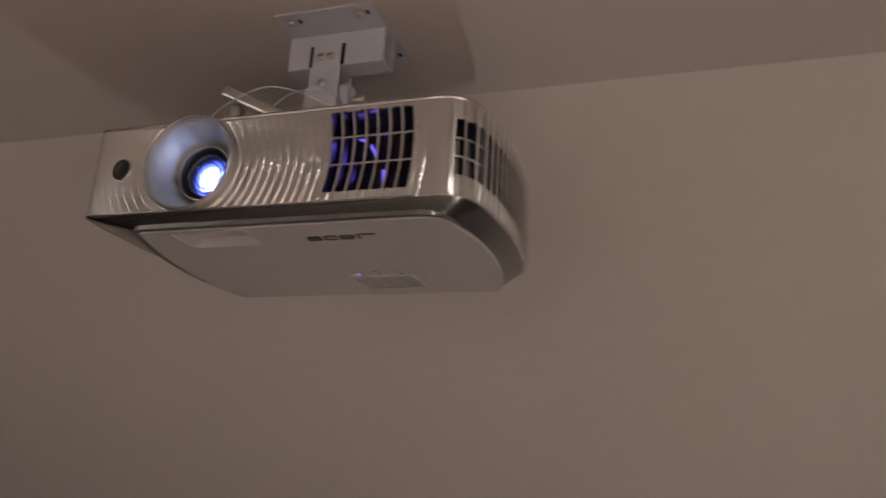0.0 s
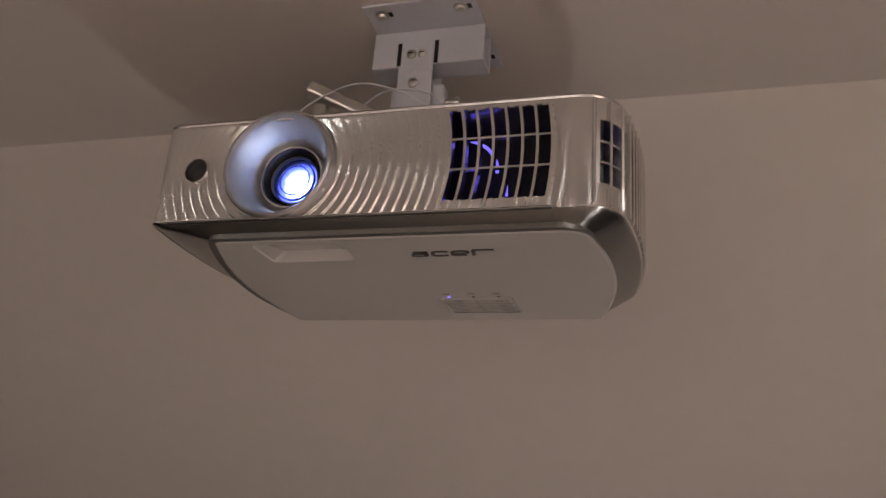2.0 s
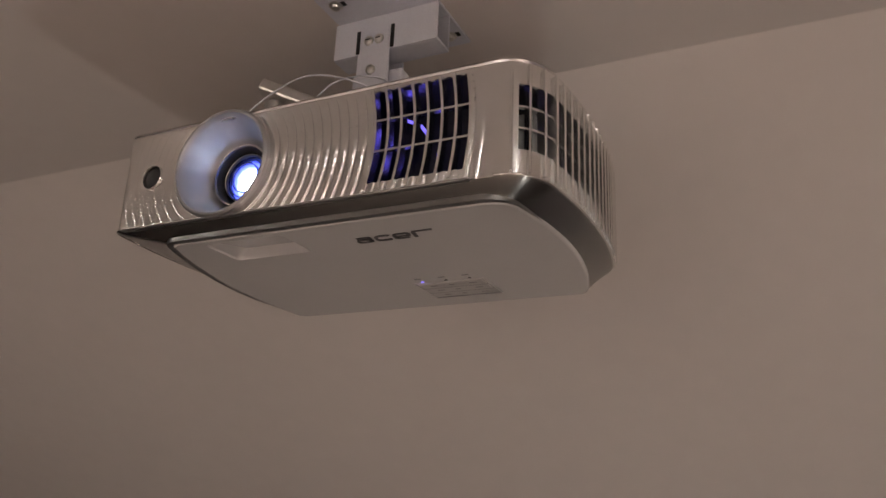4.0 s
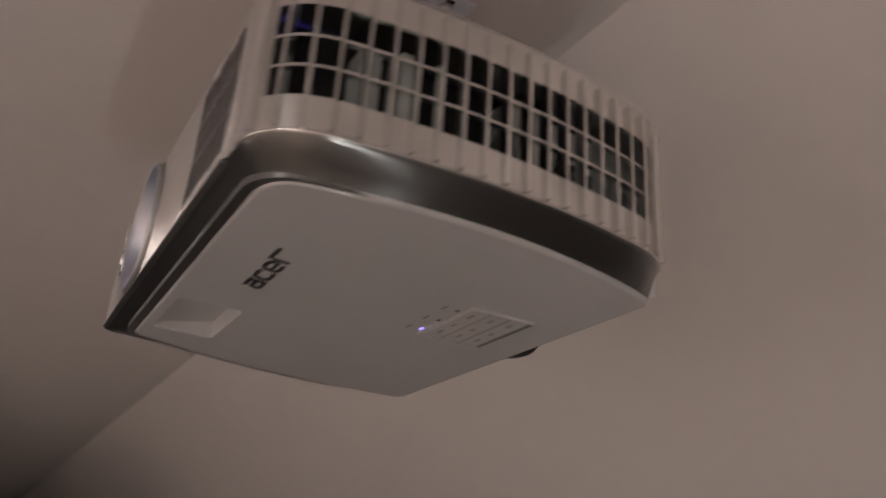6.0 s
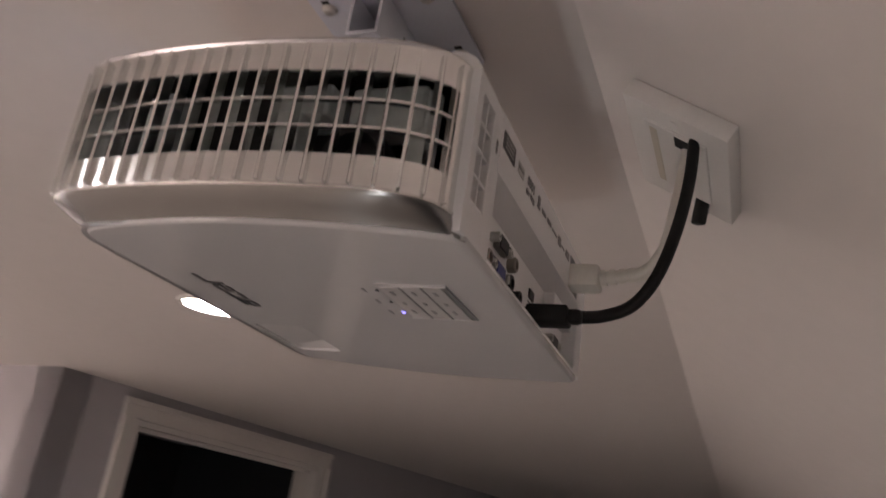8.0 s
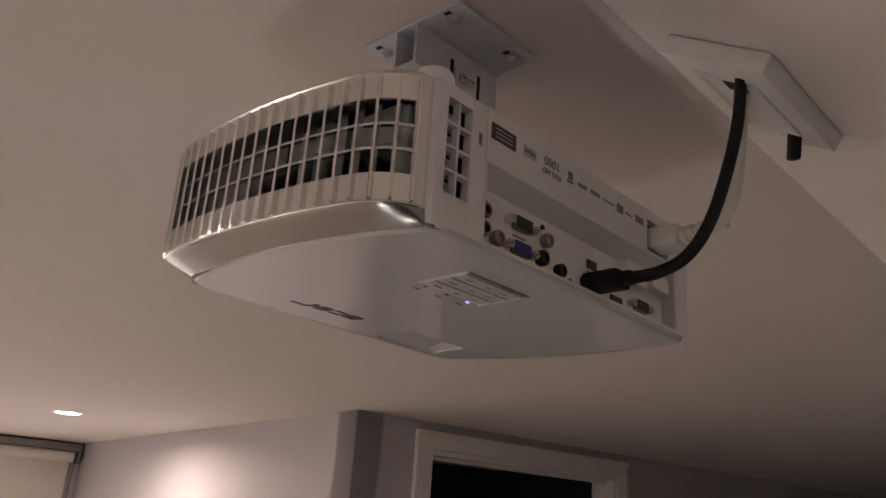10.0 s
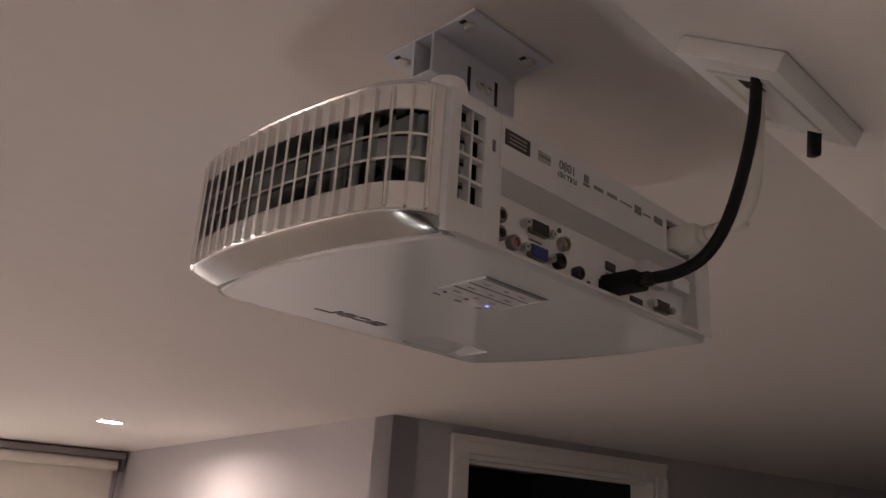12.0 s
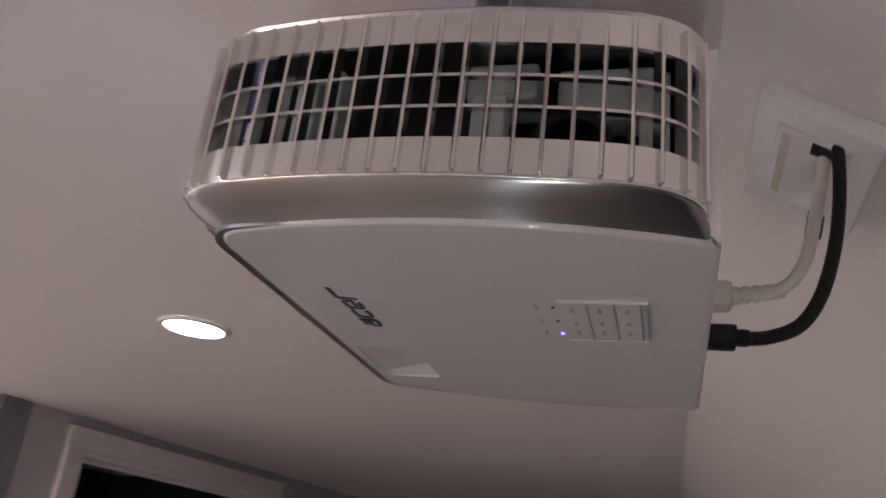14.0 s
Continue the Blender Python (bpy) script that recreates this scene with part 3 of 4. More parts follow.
edge = PAN[19:]
loops = []
for q, n, k in zip(edge, normals(edge), range(len(edge))):
    if n.dot(Vector(q)) < 0:
        n = -n
    w = 0.0052 * min(1.0, k / 11, (len(edge) - 1 - k) / 5) ** 1.3 - 0.0009
    loops.append([(q[0] - n.x * 0.001, q[1] - n.y * 0.001, ZB + 0.0008), (q[0] + n.x * w, q[1] + n.y * w, ZB + 0.0010), (q[0] + n.x * w, q[1] + n.y * w, ZB + 0.0046), (q[0] - n.x * 0.001, q[1] - n.y * 0.001, ZB + 0.0046)])
part("cover_edge", loft(bmesh.new(), loops), M_edge, panel_ob, "brown-grey edge round the cover", smooth=40)

# key field with its keys, lights and printed marks
KX0, KX1, KY0, KY1 = 0.016, 0.072, 0.041, 0.0775
keys = part("key_field", B(KX0, KX1, KY0, KY1, ZB - 0.0006, ZB + 0.001, 0.0003), M_key, panel_ob, "flat grey key field")
for sx0, sx1 in ((KX0 - 0.0018, KX0), (KX1, KX1 + 0.0014)):
    part("lip", B(sx0, sx1, KY0 - 0.001, KY1 + 0.0035, ZB - 0.0014, ZB + 0.001, 0.0004), M_white, panel_ob)
for y in (KY0 + 0.0117, KY0 + 0.0242, KY1 - 0.0004, KY1 + 0.0024):
    part("key_gap", B(KX0, KX1, y, y + 0.0008, ZB - 0.00125, ZB + 0.001), M_mark, panel_ob, "dark gap between keys")
for k in range(3):
    y = KY0 + 0.0005 + k * 0.0125
    part("key", B(KX0 + 0.001, KX1 - 0.001, y, y + 0.0115, ZB - 0.0012, ZB, 0.0004), M_key, panel_ob)
    for q, (dx, ww) in enumerate(((0.010, 0.006), (0.026, 0.004), (0.043, 0.006))):
        part("key_mark", B(KX0 + dx, KX0 + dx + ww, y + 0.004, y + 0.0058, ZB - 0.0015, ZB - 0.0011), M_mark, panel_ob)
for k, m_ in enumerate((M_led, M_black, M_black)):
    x = KX0 + 0.006 + k * 0.020
    part("status_light", B(x, x + 0.0022, KY0 - 0.0045, KY0 - 0.003, ZB - 0.0005, ZB + 0.001), m_, panel_ob, "violet lit status light" if k == 0 else "unlit status light")
    part("mark", B(x - 0.002, x + 0.0035, KY0 - 0.0125, KY0 - 0.0110, ZB - 0.0004, ZB + 0.001), M_print, panel_ob)

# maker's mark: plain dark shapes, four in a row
LGX, LGY, LH = 0.024, -0.0645, 0.0105


def flat_ring(bm, cx, cy, a, b, w, start=0, end=360, lean=0.18):
    loops = []
    for i in range(25):
        t = radians(start + (end - start) * i / 24)
        pr = []
        for s in (1, -1):
            x, y = (a + s * w / 2) * math.copysign(abs(math.cos(t)) ** 0.6, math.cos(t)), (b + s * w / 2) * math.copysign(abs(math.sin(t)) ** 0.6, math.sin(t))
            pr.append((cx + x - y * lean, cy + y))
        loops.append([(*pr[0], ZB - 0.0004), (*pr[1], ZB - 0.0004), (*pr[1], ZB + 0.0005), (*pr[0], ZB + 0.0005)])
    return loft(bm, loops)


def bar(bm, x0, x1, y0, y1, lean=0.18):
    lo = [(x0 - y0 * lean, LGY + y0), (x1 - y0 * lean, LGY + y0), (x1 - y1 * lean, LGY + y1), (x0 - y1 * lean, LGY + y1)]
    return loft(bm, [[(*p, ZB - 0.0004) for p in lo], [(*p, ZB + 0.0005) for p in lo]])


# on the hanging cover x grows along the mark and y grows downwards in it
bm = flat_ring(bmesh.new(), LGX + 0.0065, LGY + 0.0017, 0.0052, 0.0024, 0.0021)
bar(bm, LGX + 0.0098, LGX + 0.0126, -0.0040, 0.0050)
bar(bm, LGX + 0.0020, LGX + 0.0126, -0.0050, -0.0030)
part("mark_shape", bm, M_logo, panel_ob, "dark grey printed shape")
part("mark_shape", flat_ring(bmesh.new(), LGX + 0.0215, LGY, 0.0055, 0.0040, 0.0023, 38, 322), M_logo, panel_ob, "dark grey printed shape")
bm = flat_ring(bmesh.new(), LGX + 0.0352, LGY, 0.0055, 0.0040, 0.0022, 52, 360)
bar(bm, LGX + 0.0300, LGX + 0.0415, -0.0004, 0.0014)
part("mark_shape", bm, M_logo, panel_ob, "dark grey printed shape")
bm = bar(bmesh.new(), LGX + 0.0432, LGX + 0.0460, -0.0040, 0.0050)
bar(bm, LGX + 0.0440, LGX + 0.0585, -0.0062, -0.0040)
part("mark_shape", bm, M_logo, panel_ob, "dark grey printed shape")

# lid on the ceiling side, with a rounded edge
bm = bmesh.new()
loops = [[(*p, ZT) for p in outward(RIM, 0.0)], [(*p, ZT + 0.0012) for p in outward(RIM, 0.0006)], [(*p, ZT + 0.003) for p in outward(RIM, -0.0006)], [(*p, ZT + 0.0045) for p in outward(RIM, -0.004)], [(*p, ZT + 0.0048) for p in outward(RIM, -0.012)]]
loft(bm, loops)
part("lid", bm, M_silver, proj, smooth=40)
part("lid_foot", lathe(bmesh.new(), (0.125, 0.092, ZT + 0.003), (0, 0, 1), [(0, 0.0115), (0.0090, 0.0115), (0.0115, 0.010), (0.012, 0.006)], 28), M_back, proj, "round white foot", smooth=35)

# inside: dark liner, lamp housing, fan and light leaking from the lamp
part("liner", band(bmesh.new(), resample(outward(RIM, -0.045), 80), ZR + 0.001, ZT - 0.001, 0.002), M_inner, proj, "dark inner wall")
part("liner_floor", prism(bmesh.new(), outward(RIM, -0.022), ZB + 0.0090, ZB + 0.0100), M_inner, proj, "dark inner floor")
part("housing", B(0.128, 0.150, 0.008, 0.038, 2.246, 2.263, 0.002), M_innerlight, proj, "pale inner housing")
part("housing", B(0.140, 0.153, 0.012, 0.026, 2.205, 2.246, 0.001), M_innerlight, proj, "pale inner housing")
part("housing", B(0.125, 0.142, 0.045, 0.085, 2.240, 2.264, 0.002), M_innerlight, proj, "pale inner housing")
part("housing", B(0.132, 0.140, 0.078, 0.090, 2.205, 2.262, 0.001), M_innerlight, proj, "pale inner housing")
part("housing", B(0.136, 0.152, -0.068, -0.058, 2.206, 2.258, 0.001), M_innerlight, proj, "pale inner housing")
part("housing", B(0.145, 0.158, -0.052, -0.044, 2.206, 2.258, 0.001), M_innerlight, proj, "pale inner housing")
part("duct", lathe(bmesh.new(), (0.130, 0.052, 2.226), (1, 0, 0), [(0, 0.017), (0.014, 0.017), (0.014, 0.013), (0.004, 0.012)], 28), M_black, proj, "round black duct", smooth=35)
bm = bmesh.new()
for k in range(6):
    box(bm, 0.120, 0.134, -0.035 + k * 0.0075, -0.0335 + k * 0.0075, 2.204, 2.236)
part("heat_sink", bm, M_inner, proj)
# added plate that keeps the leaking lamp light out of the side vents
part("divider", B(0.1300, 0.1320, -0.100, -0.055, ZR + 0.002, ZT - 0.002), M_inner, proj, "dark inner divider added to block leaking light")
# glowing tubes stand in for lamp light escaping inside the grille
part("lamp_gap", tube(bmesh.new(), [(0.066, -0.080, 2.262), (0.078, -0.081, 2.255), (0.085, -0.082, 2.244), (0.086, -0.082, 2.236)], 0.0011, 8, 4), M_leak, proj, "violet light leaking from the lamp", smooth=60)
part("lamp_gap", tube(bmesh.new(), [(0.092, -0.082, 2.232), (0.093, -0.082, 2.219)], 0.0011, 8, 4), M_leak, proj, smooth=60)
part("lamp_gap", tube(bmesh.new(), [(0.064, -0.084, 2.211), (0.072, -0.084, 2.211)], 0.0011, 8, 4), M_leak, proj, smooth=60)

# back: white frame round a sunken connector field
BX0, BX1 = side_minus(YB) + 0.0005, 0.1368
RX0, RX1, RZ0, RZ1 = -0.128, 0.096, 2.1935, 2.2405
VX0, VX1, VZ0, VZ1 = 0.109, 0.129, 2.210, 2.2655
PX0, PX1, PZ0, PZ1 = -0.117, -0.086, 2.243, 2.2665
YO = YB + 0.0045
back = part("back_frame", B(RX1, VX0, YB - 0.002, YO, ZB + 0.004, ZT + 0.002, 0.0008), M_back, proj, "satin white back panel")
for a in ((VX1, BX1, ZB + 0.004, ZT + 0.002), (VX0, VX1, ZB + 0.004, VZ0), (VX0, VX1, VZ1, ZT + 0.002), (PX1, RX1, RZ1, ZT + 0.002), (PX0, PX1, PZ1, ZT + 0.002), (PX0, PX1, RZ1, PZ0), (BX0, PX0, RZ1, ZT + 0.002), (BX0, RX0, ZB + 0.004, RZ1), (RX0, RX1, ZB + 0.004, RZ0)):
    part("back_strip", B(a[0], a[1], YB - 0.002, YO, a[2], a[3]), M_back, back)
YP = YB - 0.006
part("connector_plate", B(RX0, RX1, YP - 0.002, YP, RZ0 - 0.003, RZ1), M_back, back)
bm = loft(bmesh.new(), [[(x, YO - 0.0002, RZ1), (x, YP, RZ1 - 0.0105), (x, YP, RZ1), (x, YB - 0.002, RZ1)] for x in (RX0, RX1)])
part("sloping_ledge", bm, M_back, back)
part("field_end", B(RX1 - 0.002, RX1, YP, YO - 0.0003, RZ0, RZ1), M_back, back)
part("field_end", B(RX0, RX0 + 0.002, YP, YO - 0.0003, RZ0, RZ1), M_back, back)
part("power_block", B(-0.090, -0.062, YP, YB + 0.002, 2.2145, 2.2300, 0.001), M_back, back)
part("power_block", B(-0.122, -0.098, YP, YB + 0.002, 2.2190, 2.2300, 0.001), M_back, back)
part("vent_liner", B(VX0, VX1, YB - 0.012, YB - 0.010, VZ0, VZ1), M_inner, back)
for k in range(1, 4):
    z = VZ0 + (VZ1 - VZ0) * k / 4
    part("vent_bar", B(VX0, VX1, YB - 0.001, YO - 0.001, z - 0.0008, z + 0.0008), M_back, back)
part("vent_bar", B((VX0 + VX1) / 2 - 0.0008, (VX0 + VX1) / 2 + 0.0008, YB - 0.001, YO - 0.0008, VZ0, VZ1), M_back, back)
for k in range(4):
    z = VZ0 + (VZ1 - VZ0) * (k + 0.5) / 4
    part("vent_block", B(VX0 + 0.001, VX0 + 0.008, YB - 0.009, YB - 0.006, z - 0.005, z + 0.005), M_innerlight, back)
part("power_recess", B(PX0, PX1, YB - 0.014, YB - 0.012, PZ0, PZ1), M_inner, back)

YN = (0, 1, 0)


def jack(x, z, rad, ringm, core=M_black, name="audio_jack"):
    b = lathe(bmesh.new(), (x, YP, z), YN, [(0, rad), (0.0042, rad), (0.0050, rad * 0.86), (0.0050, rad * 0.62), (0.001, rad * 0.58)], 24)
    o = part(name, b, ringm, back, smooth=35)
    part("contact", lathe(bmesh.new(), (x, YP + 0.001, z), YN, [(0, rad * 0.56), (0.0024, rad * 0.56), (0.0026, rad * 0.2)], 16), core, back, smooth=35)
    return o


jack(0.0855, 2.2160, 0.0048, M_shell)
jack(0.0855, 2.2050, 0.0048, M_shell)
jack(0.0725, 2.2030, 0.0048, M_shell, M_red)
jack(0.0245, 2.2165, 0.0046, M_shell, M_gold, "video_jack")
jack(0.0290, 2.2040, 0.0050, M_black, M_black, "round_socket")
jack(0.0095, 2.2015, 0.0044, M_black, M_black, "round_socket")
for x, z, r in ((0.0270, 2.2250, 0.0017), (0.0850, 2.2090, 0.0018), (-0.0040, 2.1985, 0.0018)):
    part("small_socket", lathe(bmesh.new(), (x, YP, z), YN, [(0, r), (0.001, r), (0.0012, r * 0.6)], 14), M_black, back, smooth=35)


def dsub(x, z, core):
    o = part("video_socket", B(x - 0.0085, x + 0.0085, YP, YP + 0.0045, z - 0.0045, z + 0.0045, 0.0018), M_shell, back, "metal framed socket", smooth=35)
    part("socket_core", B(x - 0.0076, x + 0.0076, YP + 0.004, YP + 0.0049, z - 0.0037, z + 0.0037, 0.0004), core, back)
    for sx in (-0.0125, 0.0125):
        part("hex_nut", lathe(bmesh.new(), (x + sx, YP, z), YN, [(0, 0.0027), (0.0055, 0.0027), (0.0055, 0.0014), (0.002, 0.0013)], 6), M_steel, back)


dsub(0.0500, 2.2185, M_black)
dsub(0.0505, 2.2030, M_blue)
dsub(-0.0900, 2.2030, M_black)
for x, z, w, h in ((-0.0290, 2.2165, 0.0055, 0.0030), (-0.0245, 2.2020, 0.0085, 0.0030), (-0.0600, 2.2005, 0.0075, 0.0026)):
    part("digital_socket", B(x - w, x + w, YP - 0.001, YP + 0.0012, z - h, z + h, 0.0004), M_black, back, "small dark digital socket")
for x, z, w in ((0.085, 2.1965, 0.005), (0.066, 2.1965, 0.004), (0.050, 2.2110, 0.006), (0.050, 2.1958, 0.006), (0.029, 2.1965, 0.004), (-0.029, 2.2110, 0.005), (-0.090, 2.1960, 0.004)):
    part("port_label", B(x - w, x + w, YP - 0.001, YP + 0.0004, z - 0.0006, z + 0.0006), M_print, back)
part("lock_slot", B(0.1005, 0.1030, YO - 0.001, YO + 0.0003, 2.2475, 2.2545), M_print, back)
part("rating_label", B(0.0700, 0.0925, YO - 0.001, YO + 0.0004, 2.2560, 2.2660), M_logo, back, "dark rating label")
for k in range(3):
    part("label_line", B(0.0735, 0.0890, YO, YO + 0.0006, 2.2580 + k * 0.0025, 2.2587 + k * 0.0025), M_key, back)


def words(text, x, z, size, name="printed_words"):
    """Upside-down print on the back panel, as the projector hangs."""
    cu = bpy.data.curves.new(name, "FONT")
    cu.body, cu.size, cu.extrude, cu.align_x = text, size, 0.0002, "CENTER"
    tmp = bpy.data.objects.new("tmp", cu)
    me = bpy.data.meshes.new_from_object(tmp)
    bpy.data.objects.remove(tmp)
    me.transform(Matrix.Translation((x, YO + 0.0003, z)) @ Euler((radians(90), 0, 0)).to_matrix().to_4x4() @ Matrix.Diagonal((1, -1, -1, 1)))
    bm = bmesh.new()
    bm.from_mesh(me)
    return part(name, bm, M_print, back)


words("1080", 0.0330, 2.2655, 0.0085)
words("FULL HD", 0.0330, 2.2575, 0.0050)
part("mark_bar", B(0.0500, 0.0620, YO - 0.001, YO + 0.0004, 2.2575, 2.2640), M_key, back)
for q in ((0.0505, 0.0615, 2.2600, 2.2618), (0.0095, 0.0160, 2.2575, 2.2590), (0.0105, 0.0150, 2.2600, 2.2650)):
    part("mark_bar", B(q[0], q[1], YO - 0.001, YO + 0.0006, q[2], q[3]), M_print, back)
for x0, x1, z0, z1 in ((-0.006, 0.004, 2.2590, 2.2615), (-0.022, -0.011, 2.2595, 2.2620), (-0.040, -0.026, 2.2600, 2.2612), (-0.052, -0.044, 2.2580, 2.2640), (-0.064, -0.055, 2.2600, 2.2612), (-0.080, -0.069, 2.2590, 2.2640)):
    part("mark_bar", B(x0, x1, YO - 0.001, YO + 0.0004, z0, z1), M_print, back)

# light thrown by the lens into the room
la = bpy.data.lights.new("projector_beam", "SPOT")
la.energy, la.color, la.spot_size, la.spot_blend, la.shadow_soft_size = 1300.0, (1.0, 0.88, 0.80), radians(33), 0.25, 0.008
lo_ = new("projector_beam", la)
lo_.matrix_world = look((LX, YF - 0.012, LZ), (LX, -4.4, 1.20))

# ---------- ceiling mount ----------
MXO = -0.005
mount = thing("ceiling_mount", (0.01, 0, CEIL), "grey painted steel ceiling mount with a box channel and arm", "mount")
MX0, MX1, MY0, MY1 = -0.032, 0.060, -0.059, 0.042
part("ceiling_plate", B(MX0, MX1, MY0, MY1, CEIL - 0.0026, CEIL - 0.0002, 0.0006), M_mount, mount)
CX0, CX1, CY0, CY1, CZ = -0.034, 0.060, -0.022, 0.001, 2.3640
bm = B(CX0, CX1, CY0, CY0 + 0.0022, CZ, CEIL - 0.0026, 0.0005)
box(bm, CX0, CX1, CY1 - 0.0022, CY1, CZ, CEIL - 0.0026, 0.0005)
box(bm, CX0, CX1, CY0 + 0.0022, CY1 - 0.0022, CZ, CZ + 0.0022)
part("channel", bm, M_mount, mount, "open box channel")
for x, y in ((0.048, 0.026), (0.046, -0.047), (-0.017, 0.029), (-0.019, -0.047)):
    # no hole is cut: a near-black slab gives the slot's shade
    part("slot", B(x - 0.004, x + 0.009, y - 0.0028, y + 0.0028, CEIL - 0.0029, CEIL - 0.0024, 0.0001), M_inner, mount)
    part("screw", lathe(bmesh.new(), (x, y, CEIL - 0.0024), (0, 0, -1), [(0, 0.0058), (0.001, 0.0058), (0.0016, 0.0042), (0.0036, 0.0034), (0.0042, 0.0015)], 20), M_steel, mount, "pan head screw", smooth=35)
for yy, s in ((CY0, -1), (CY1, 1)):
    tab = B(-0.008, 0.018, min(yy, yy + s * 0.0016), max(yy, yy + s * 0.0016), 2.358, 2.382, 0.0004)
    part("tab", tab, M_mount, mount)
    for sx in (-0.0125, 0.0190):
        # tab slots and screw slots are slabs in the same shade colour
        part("tab_slot", B(sx, sx + 0.0032, min(yy, yy + s * 0.0006), max(yy, yy + s * 0.0006), 2.365, 2.386), M_inner, mount)
    for sx in (0.0, 0.0095):
        part("screw", lathe(bmesh.new(), (sx, yy + s * 0.0016, 2.374), (0, s, 0), [(0, 0.0042), (0.0014, 0.0040), (0.0024, 0.0028), (0.0026, 0.001)], 18), M_steel, mount, "round head screw", smooth=35)
        part("screw_slot", B(sx - 0.002, sx + 0.002, min(yy + s * 0.0036, yy + s * 0.0044), max(yy + s * 0.0036, yy + s * 0.0044), 2.3736, 2.3744), M_inner, mount)
arm = part("arm", B(-0.010, 0.019, -0.0235, -0.0215, 2.312, 2.364, 0.0005), M_mount, mount, "flat pivot arm")
part("arm_back", B(-0.010, 0.019, 0.0005, 0.0025, 2.312, 2.364, 0.0005), M_mount, mount)
part("clevis", B(-0.017, 0.028, -0.018, -0.003, 2.290, 2.348, 0.002), M_mount, mount)
part("pivot_screw", lathe(bmesh.new(), (0.0035, -0.0235, 2.347), (0, -1, 0), [(0, 0.0042), (0.0015, 0.0040), (0.0025, 0.0025), (0.0027, 0.001)], 18), M_steel, mount, smooth=35)
part("pivot_screw", lathe(bmesh.new(), (0.0035, -0.0235, 2.322), (0, -1, 0), [(0, 0.0036), (0.0015, 0.0034), (0.0025, 0.002)], 18), M_steel, mount, smooth=35)
part("wing_bolt", lathe(bmesh.new(), (0.028, -0.010, 2.334), (1, 0, 0), [(0, 0.003), (0.008, 0.003), (0.0085, 0.0045), (0.012, 0.0040)], 14), M_steel, mount, smooth=35)
part("hub", B(-0.020, 0.042, -0.028, 0.020, 2.2765, 2.2915, 0.002), M_mount, mount)
arm_m = Matrix.Translation((-0.028, -0.060, 2.304)) @ Euler((0, radians(20), radians(24))).to_matrix().to_4x4()
part("spider_arm", box(bmesh.new(), -0.038, 0.040, -0.007, 0.007, -0.004, 0.006, 0.002, arm_m), M_steel, mount, "bright steel spider arm")
part("spider_arm", box(bmesh.new(), -0.060, 0.0, -0.006, 0.006, -0.004, 0.003, 0.001, Matrix.Translation((0.012, -0.036, 2.305)) @ Euler((0, 0, radians(8))).to_matrix().to_4x4()), M_back, mount, "white flat spider arm")
part("spider_arm", box(bmesh.new(), 0.0, 0.085, -0.006, 0.006, -0.004, 0.003, 0.001, Matrix.Translation((0.036, 0.012, 2.287)) @ Euler((0, 0, radians(42))).to_matrix().to_4x4()), M_mount, mount)
part("spider_foot", lathe(bmesh.new(), (-0.052, -0.068, 2.2745), (0, 0, 1), [(0, 0.007), (0.030, 0.007), (0.032, 0.005)], 18), M_steel, mount, smooth=35)
part("hang_wire", tube(bmesh.new(), [(-0.070, -0.088, 2.280), (-0.050, -0.078, 2.306), (-0.022, -0.072, 2.320), (0.008, -0.066, 2.315), (0.030, -0.050, 2.306), (0.034, -0.036, 2.292)], 0.0007, 8, 8), M_mount, mount, "thin grey safety wire", smooth=60)
part("hang_wire", tube(bmesh.new(), [(-0.030, -0.058, 2.300), (-0.012, -0.052, 2.322), (0.012, -0.046, 2.327), (0.034, -0.040, 2.318), (0.040, -0.028, 2.292)], 0.0007, 8, 8), M_mount, mount, smooth=60)


for o in mount.children:
    o.location.x += MXO

# ---------- outlet box on the slope ----------
S_ROT = Matrix.Translation((0, CREASE, CEIL)) @ Euler((-SLOPE, 0, 0)).to_matrix().to_4x4()
# in this frame y runs down the slope and z stands off into the ceiling, so the room lies at negative z
OX0, OX1, OY0, OY1, OT = -0.177, -0.042, 0.036, 0.117, 0.0145
outlet = thing("outlet_box", S_ROT @ Vector(((OX0 + OX1) / 2, (OY0 + OY1) / 2, 0)), "white surface outlet box with inserts on the sloping ceiling", "outlet")


def on_slope(bm):
    bmesh.ops.transform(bm, matrix=S_ROT, verts=bm.verts)
    return bm


bm = B(OX0, OX1, OY0, OY1, -OT, -0.0004, 0.0012)
part("cover_plate", on_slope(bm), M_plate, outlet, smooth=35)
part("insert", on_slope(B(OX0 + 0.024, OX1 - 0.020, OY0 + 0.016, OY1 - 0.016, -OT - 0.0018, -OT + 0.001, 0.0008)), M_plate, outlet)
part("ivory_strip", on_slope(B(OX0 + 0.028, OX1 - 0.026, OY0 + 0.020, OY0 + 0.026, -OT - 0.0022, -OT, 0.0004)), M_ivory, outlet, "ivory cover strip")
# shade inside the opening, put on as a near-black slab
part("socket_opening", on_slope(B(OX1 - 0.038, OX1 - 0.024, OY0 + 0.040, OY0 + 0.056, -OT - 0.0022, -OT, 0.0004)), M_inner, outlet, "dark slab for the shade in a socket opening")
for yy in (OX0 + 0.012, OX1 - 0.010):
    b = lathe(bmesh.new(), (yy, (OY0 + OY1) / 2, -OT), (0, 0, -1), [(0, 0.0032), (0.0008, 0.0028), (0.001, 0.001)], 14)
    part("plate_screw", on_slope(b), M_plate, outlet, smooth=35)

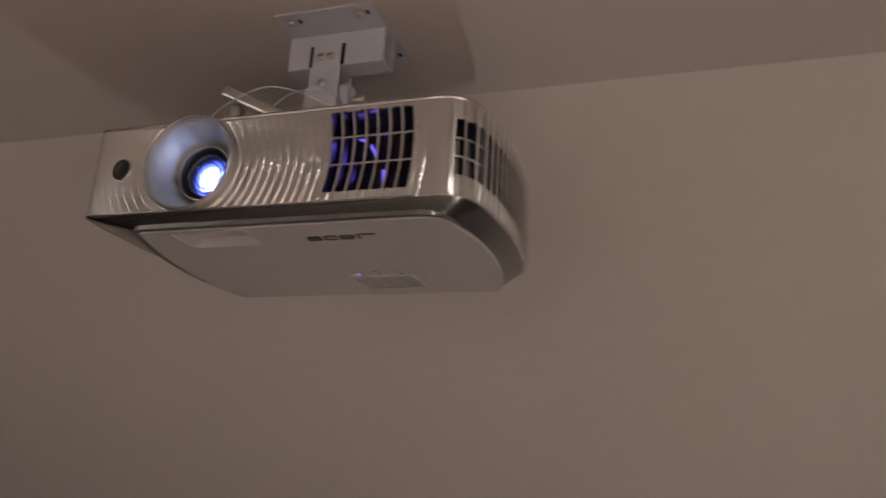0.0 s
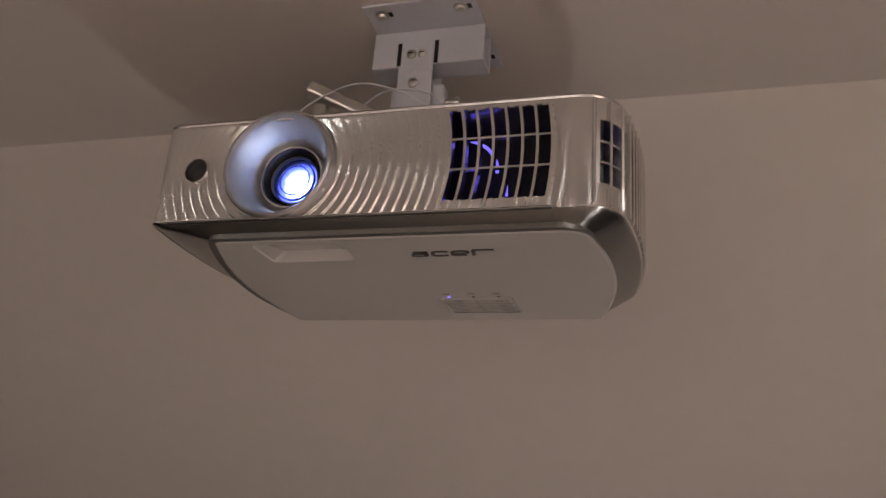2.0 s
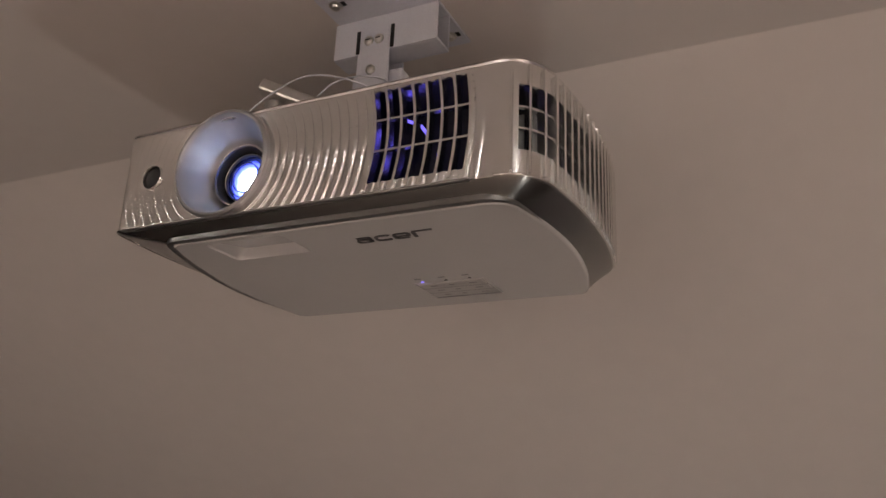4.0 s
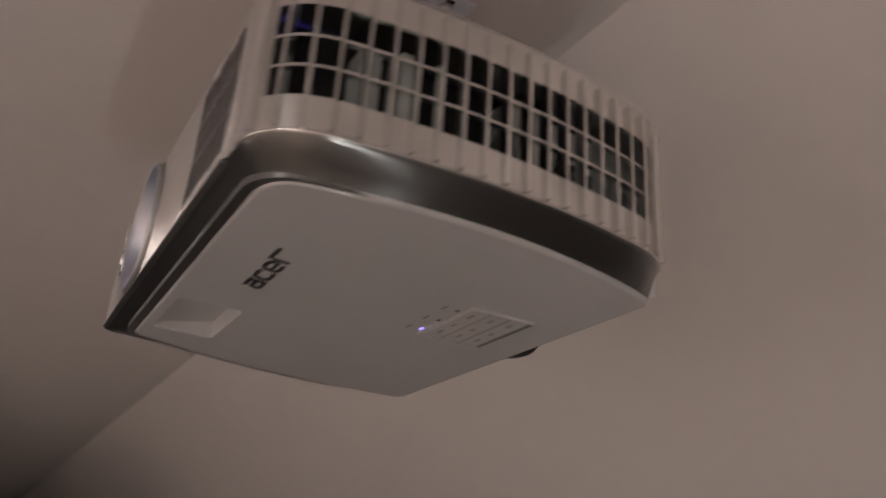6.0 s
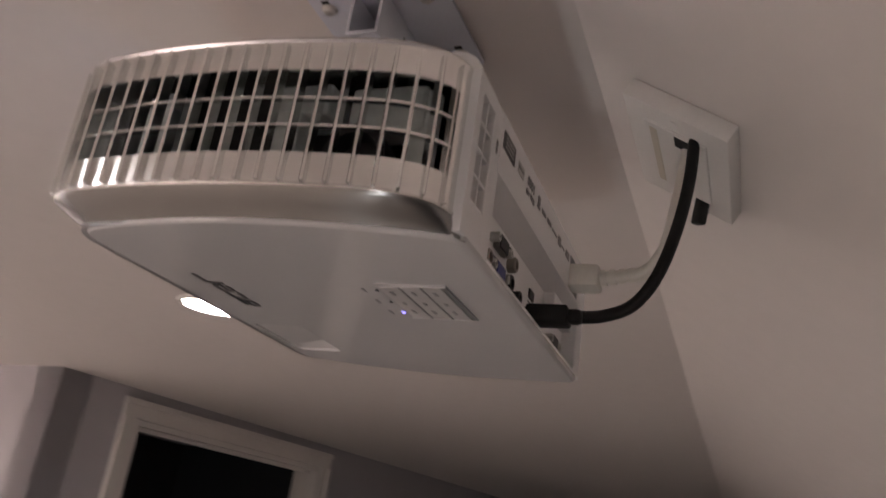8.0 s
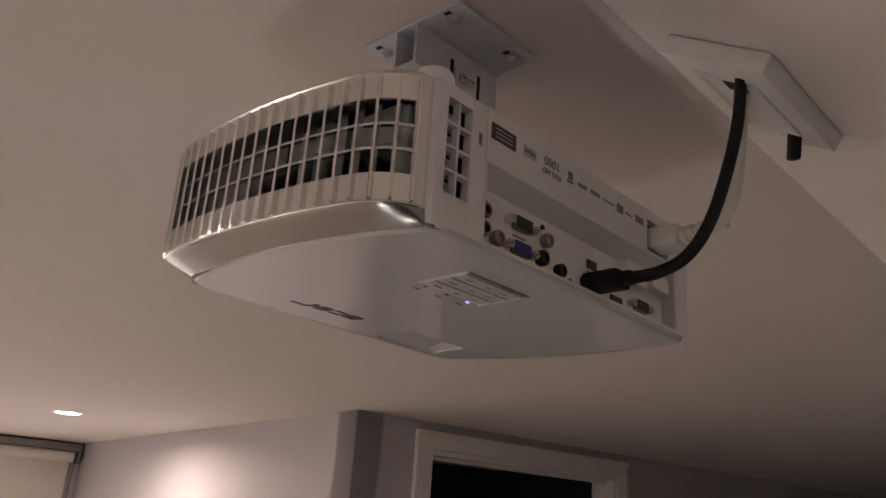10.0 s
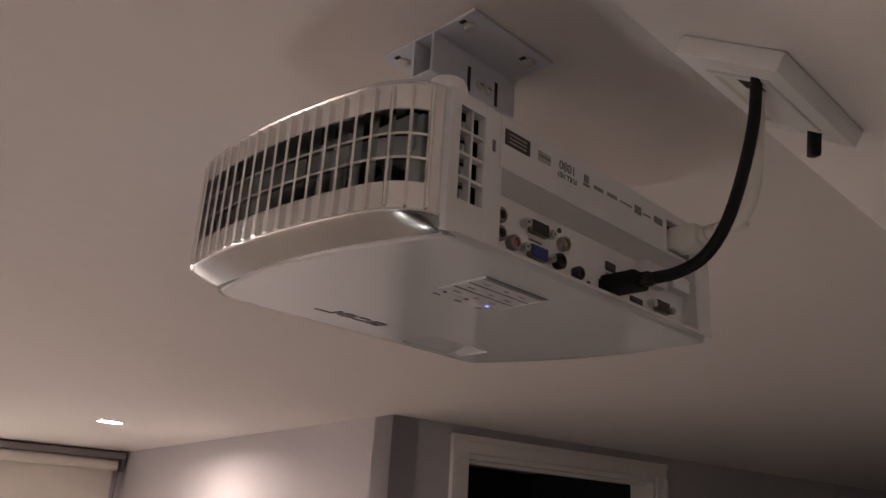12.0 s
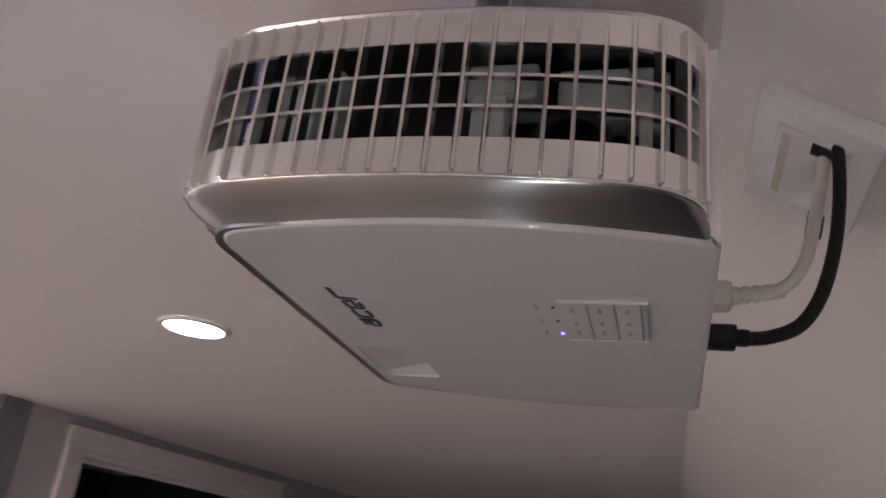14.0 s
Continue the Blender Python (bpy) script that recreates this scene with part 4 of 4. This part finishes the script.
# ---------- cables ----------
hdmi = thing("video_cable", (-0.02, YP, 2.202), "black video cable hanging from the outlet box to the projector", "cable")
part("plug", B(-0.0335, -0.0155, YP + 0.001, YP + 0.027, 2.1965, 2.2075, 0.0018), M_cable, hdmi, "black moulded plug", smooth=30)
part("plug_neck", B(-0.0310, -0.0195, YP + 0.025, YP + 0.035, 2.1980, 2.2065, 0.003), M_cable, hdmi, smooth=30)
part("cord", tube(bmesh.new(), [(-0.0260, YP + 0.030, 2.2022), (-0.037, 0.143, 2.2070), (-0.041, 0.160, 2.2160), (-0.046, 0.173, 2.237), (-0.052, 0.183, 2.271), (-0.060, 0.1890, 2.310), (-0.065, 0.191, 2.347)], 0.0040, 14, 10), M_cable, hdmi, smooth=60)
power = thing("power_cable", (-0.1, YB, 2.25), "white power cable with a ribbed plug feeding the projector", "cable")
part("plug", B(-0.112, -0.091, YB - 0.012, YB + 0.024, 2.2455, 2.2625, 0.003), M_wcable, power, "white moulded plug", smooth=30)
bm = bmesh.new()
for k in range(5):
    lathe(bm, (-0.1005 - k * 0.0003, YB + 0.024 + k * 0.0065, 2.254 + k * 0.0010), (0, 1, 0.15), [(0, 0.0062 - k * 0.0003), (0.0040, 0.0060 - k * 0.0003), (0.0040, 0.0046), (0.0065, 0.0046)], 16)
part("strain_relief", bm, M_wcable, power, "ribbed strain relief", smooth=35)
part("cord", tube(bmesh.new(), [(-0.101, YB + 0.050, 2.2575), (-0.096, 0.164, 2.263), (-0.091, 0.173, 2.278), (-0.085, 0.180, 2.310), (-0.078, 0.187, 2.350)], 0.0042, 14, 10), M_wcable, power, smooth=60)
dongle = thing("loose_plug", (-0.156, 0.194, 2.345), "short black lead with a loose plug hanging from the outlet box", "cable")
part("cord", tube(bmesh.new(), [(-0.153, 0.190, 2.360), (-0.155, 0.191, 2.354), (-0.156, 0.191, 2.345)], 0.0024, 10, 5), M_cable, dongle, smooth=60)
dm = Matrix.Translation((-0.1585, 0.191, 2.3360)) @ Euler((0, radians(14), radians(45))).to_matrix().to_4x4()
part("plug", box(bmesh.new(), -0.0052, 0.0052, -0.0040, 0.0040, -0.0150, 0.0105, 0.002, dm), M_cable, dongle, "black moulded plug", smooth=30)
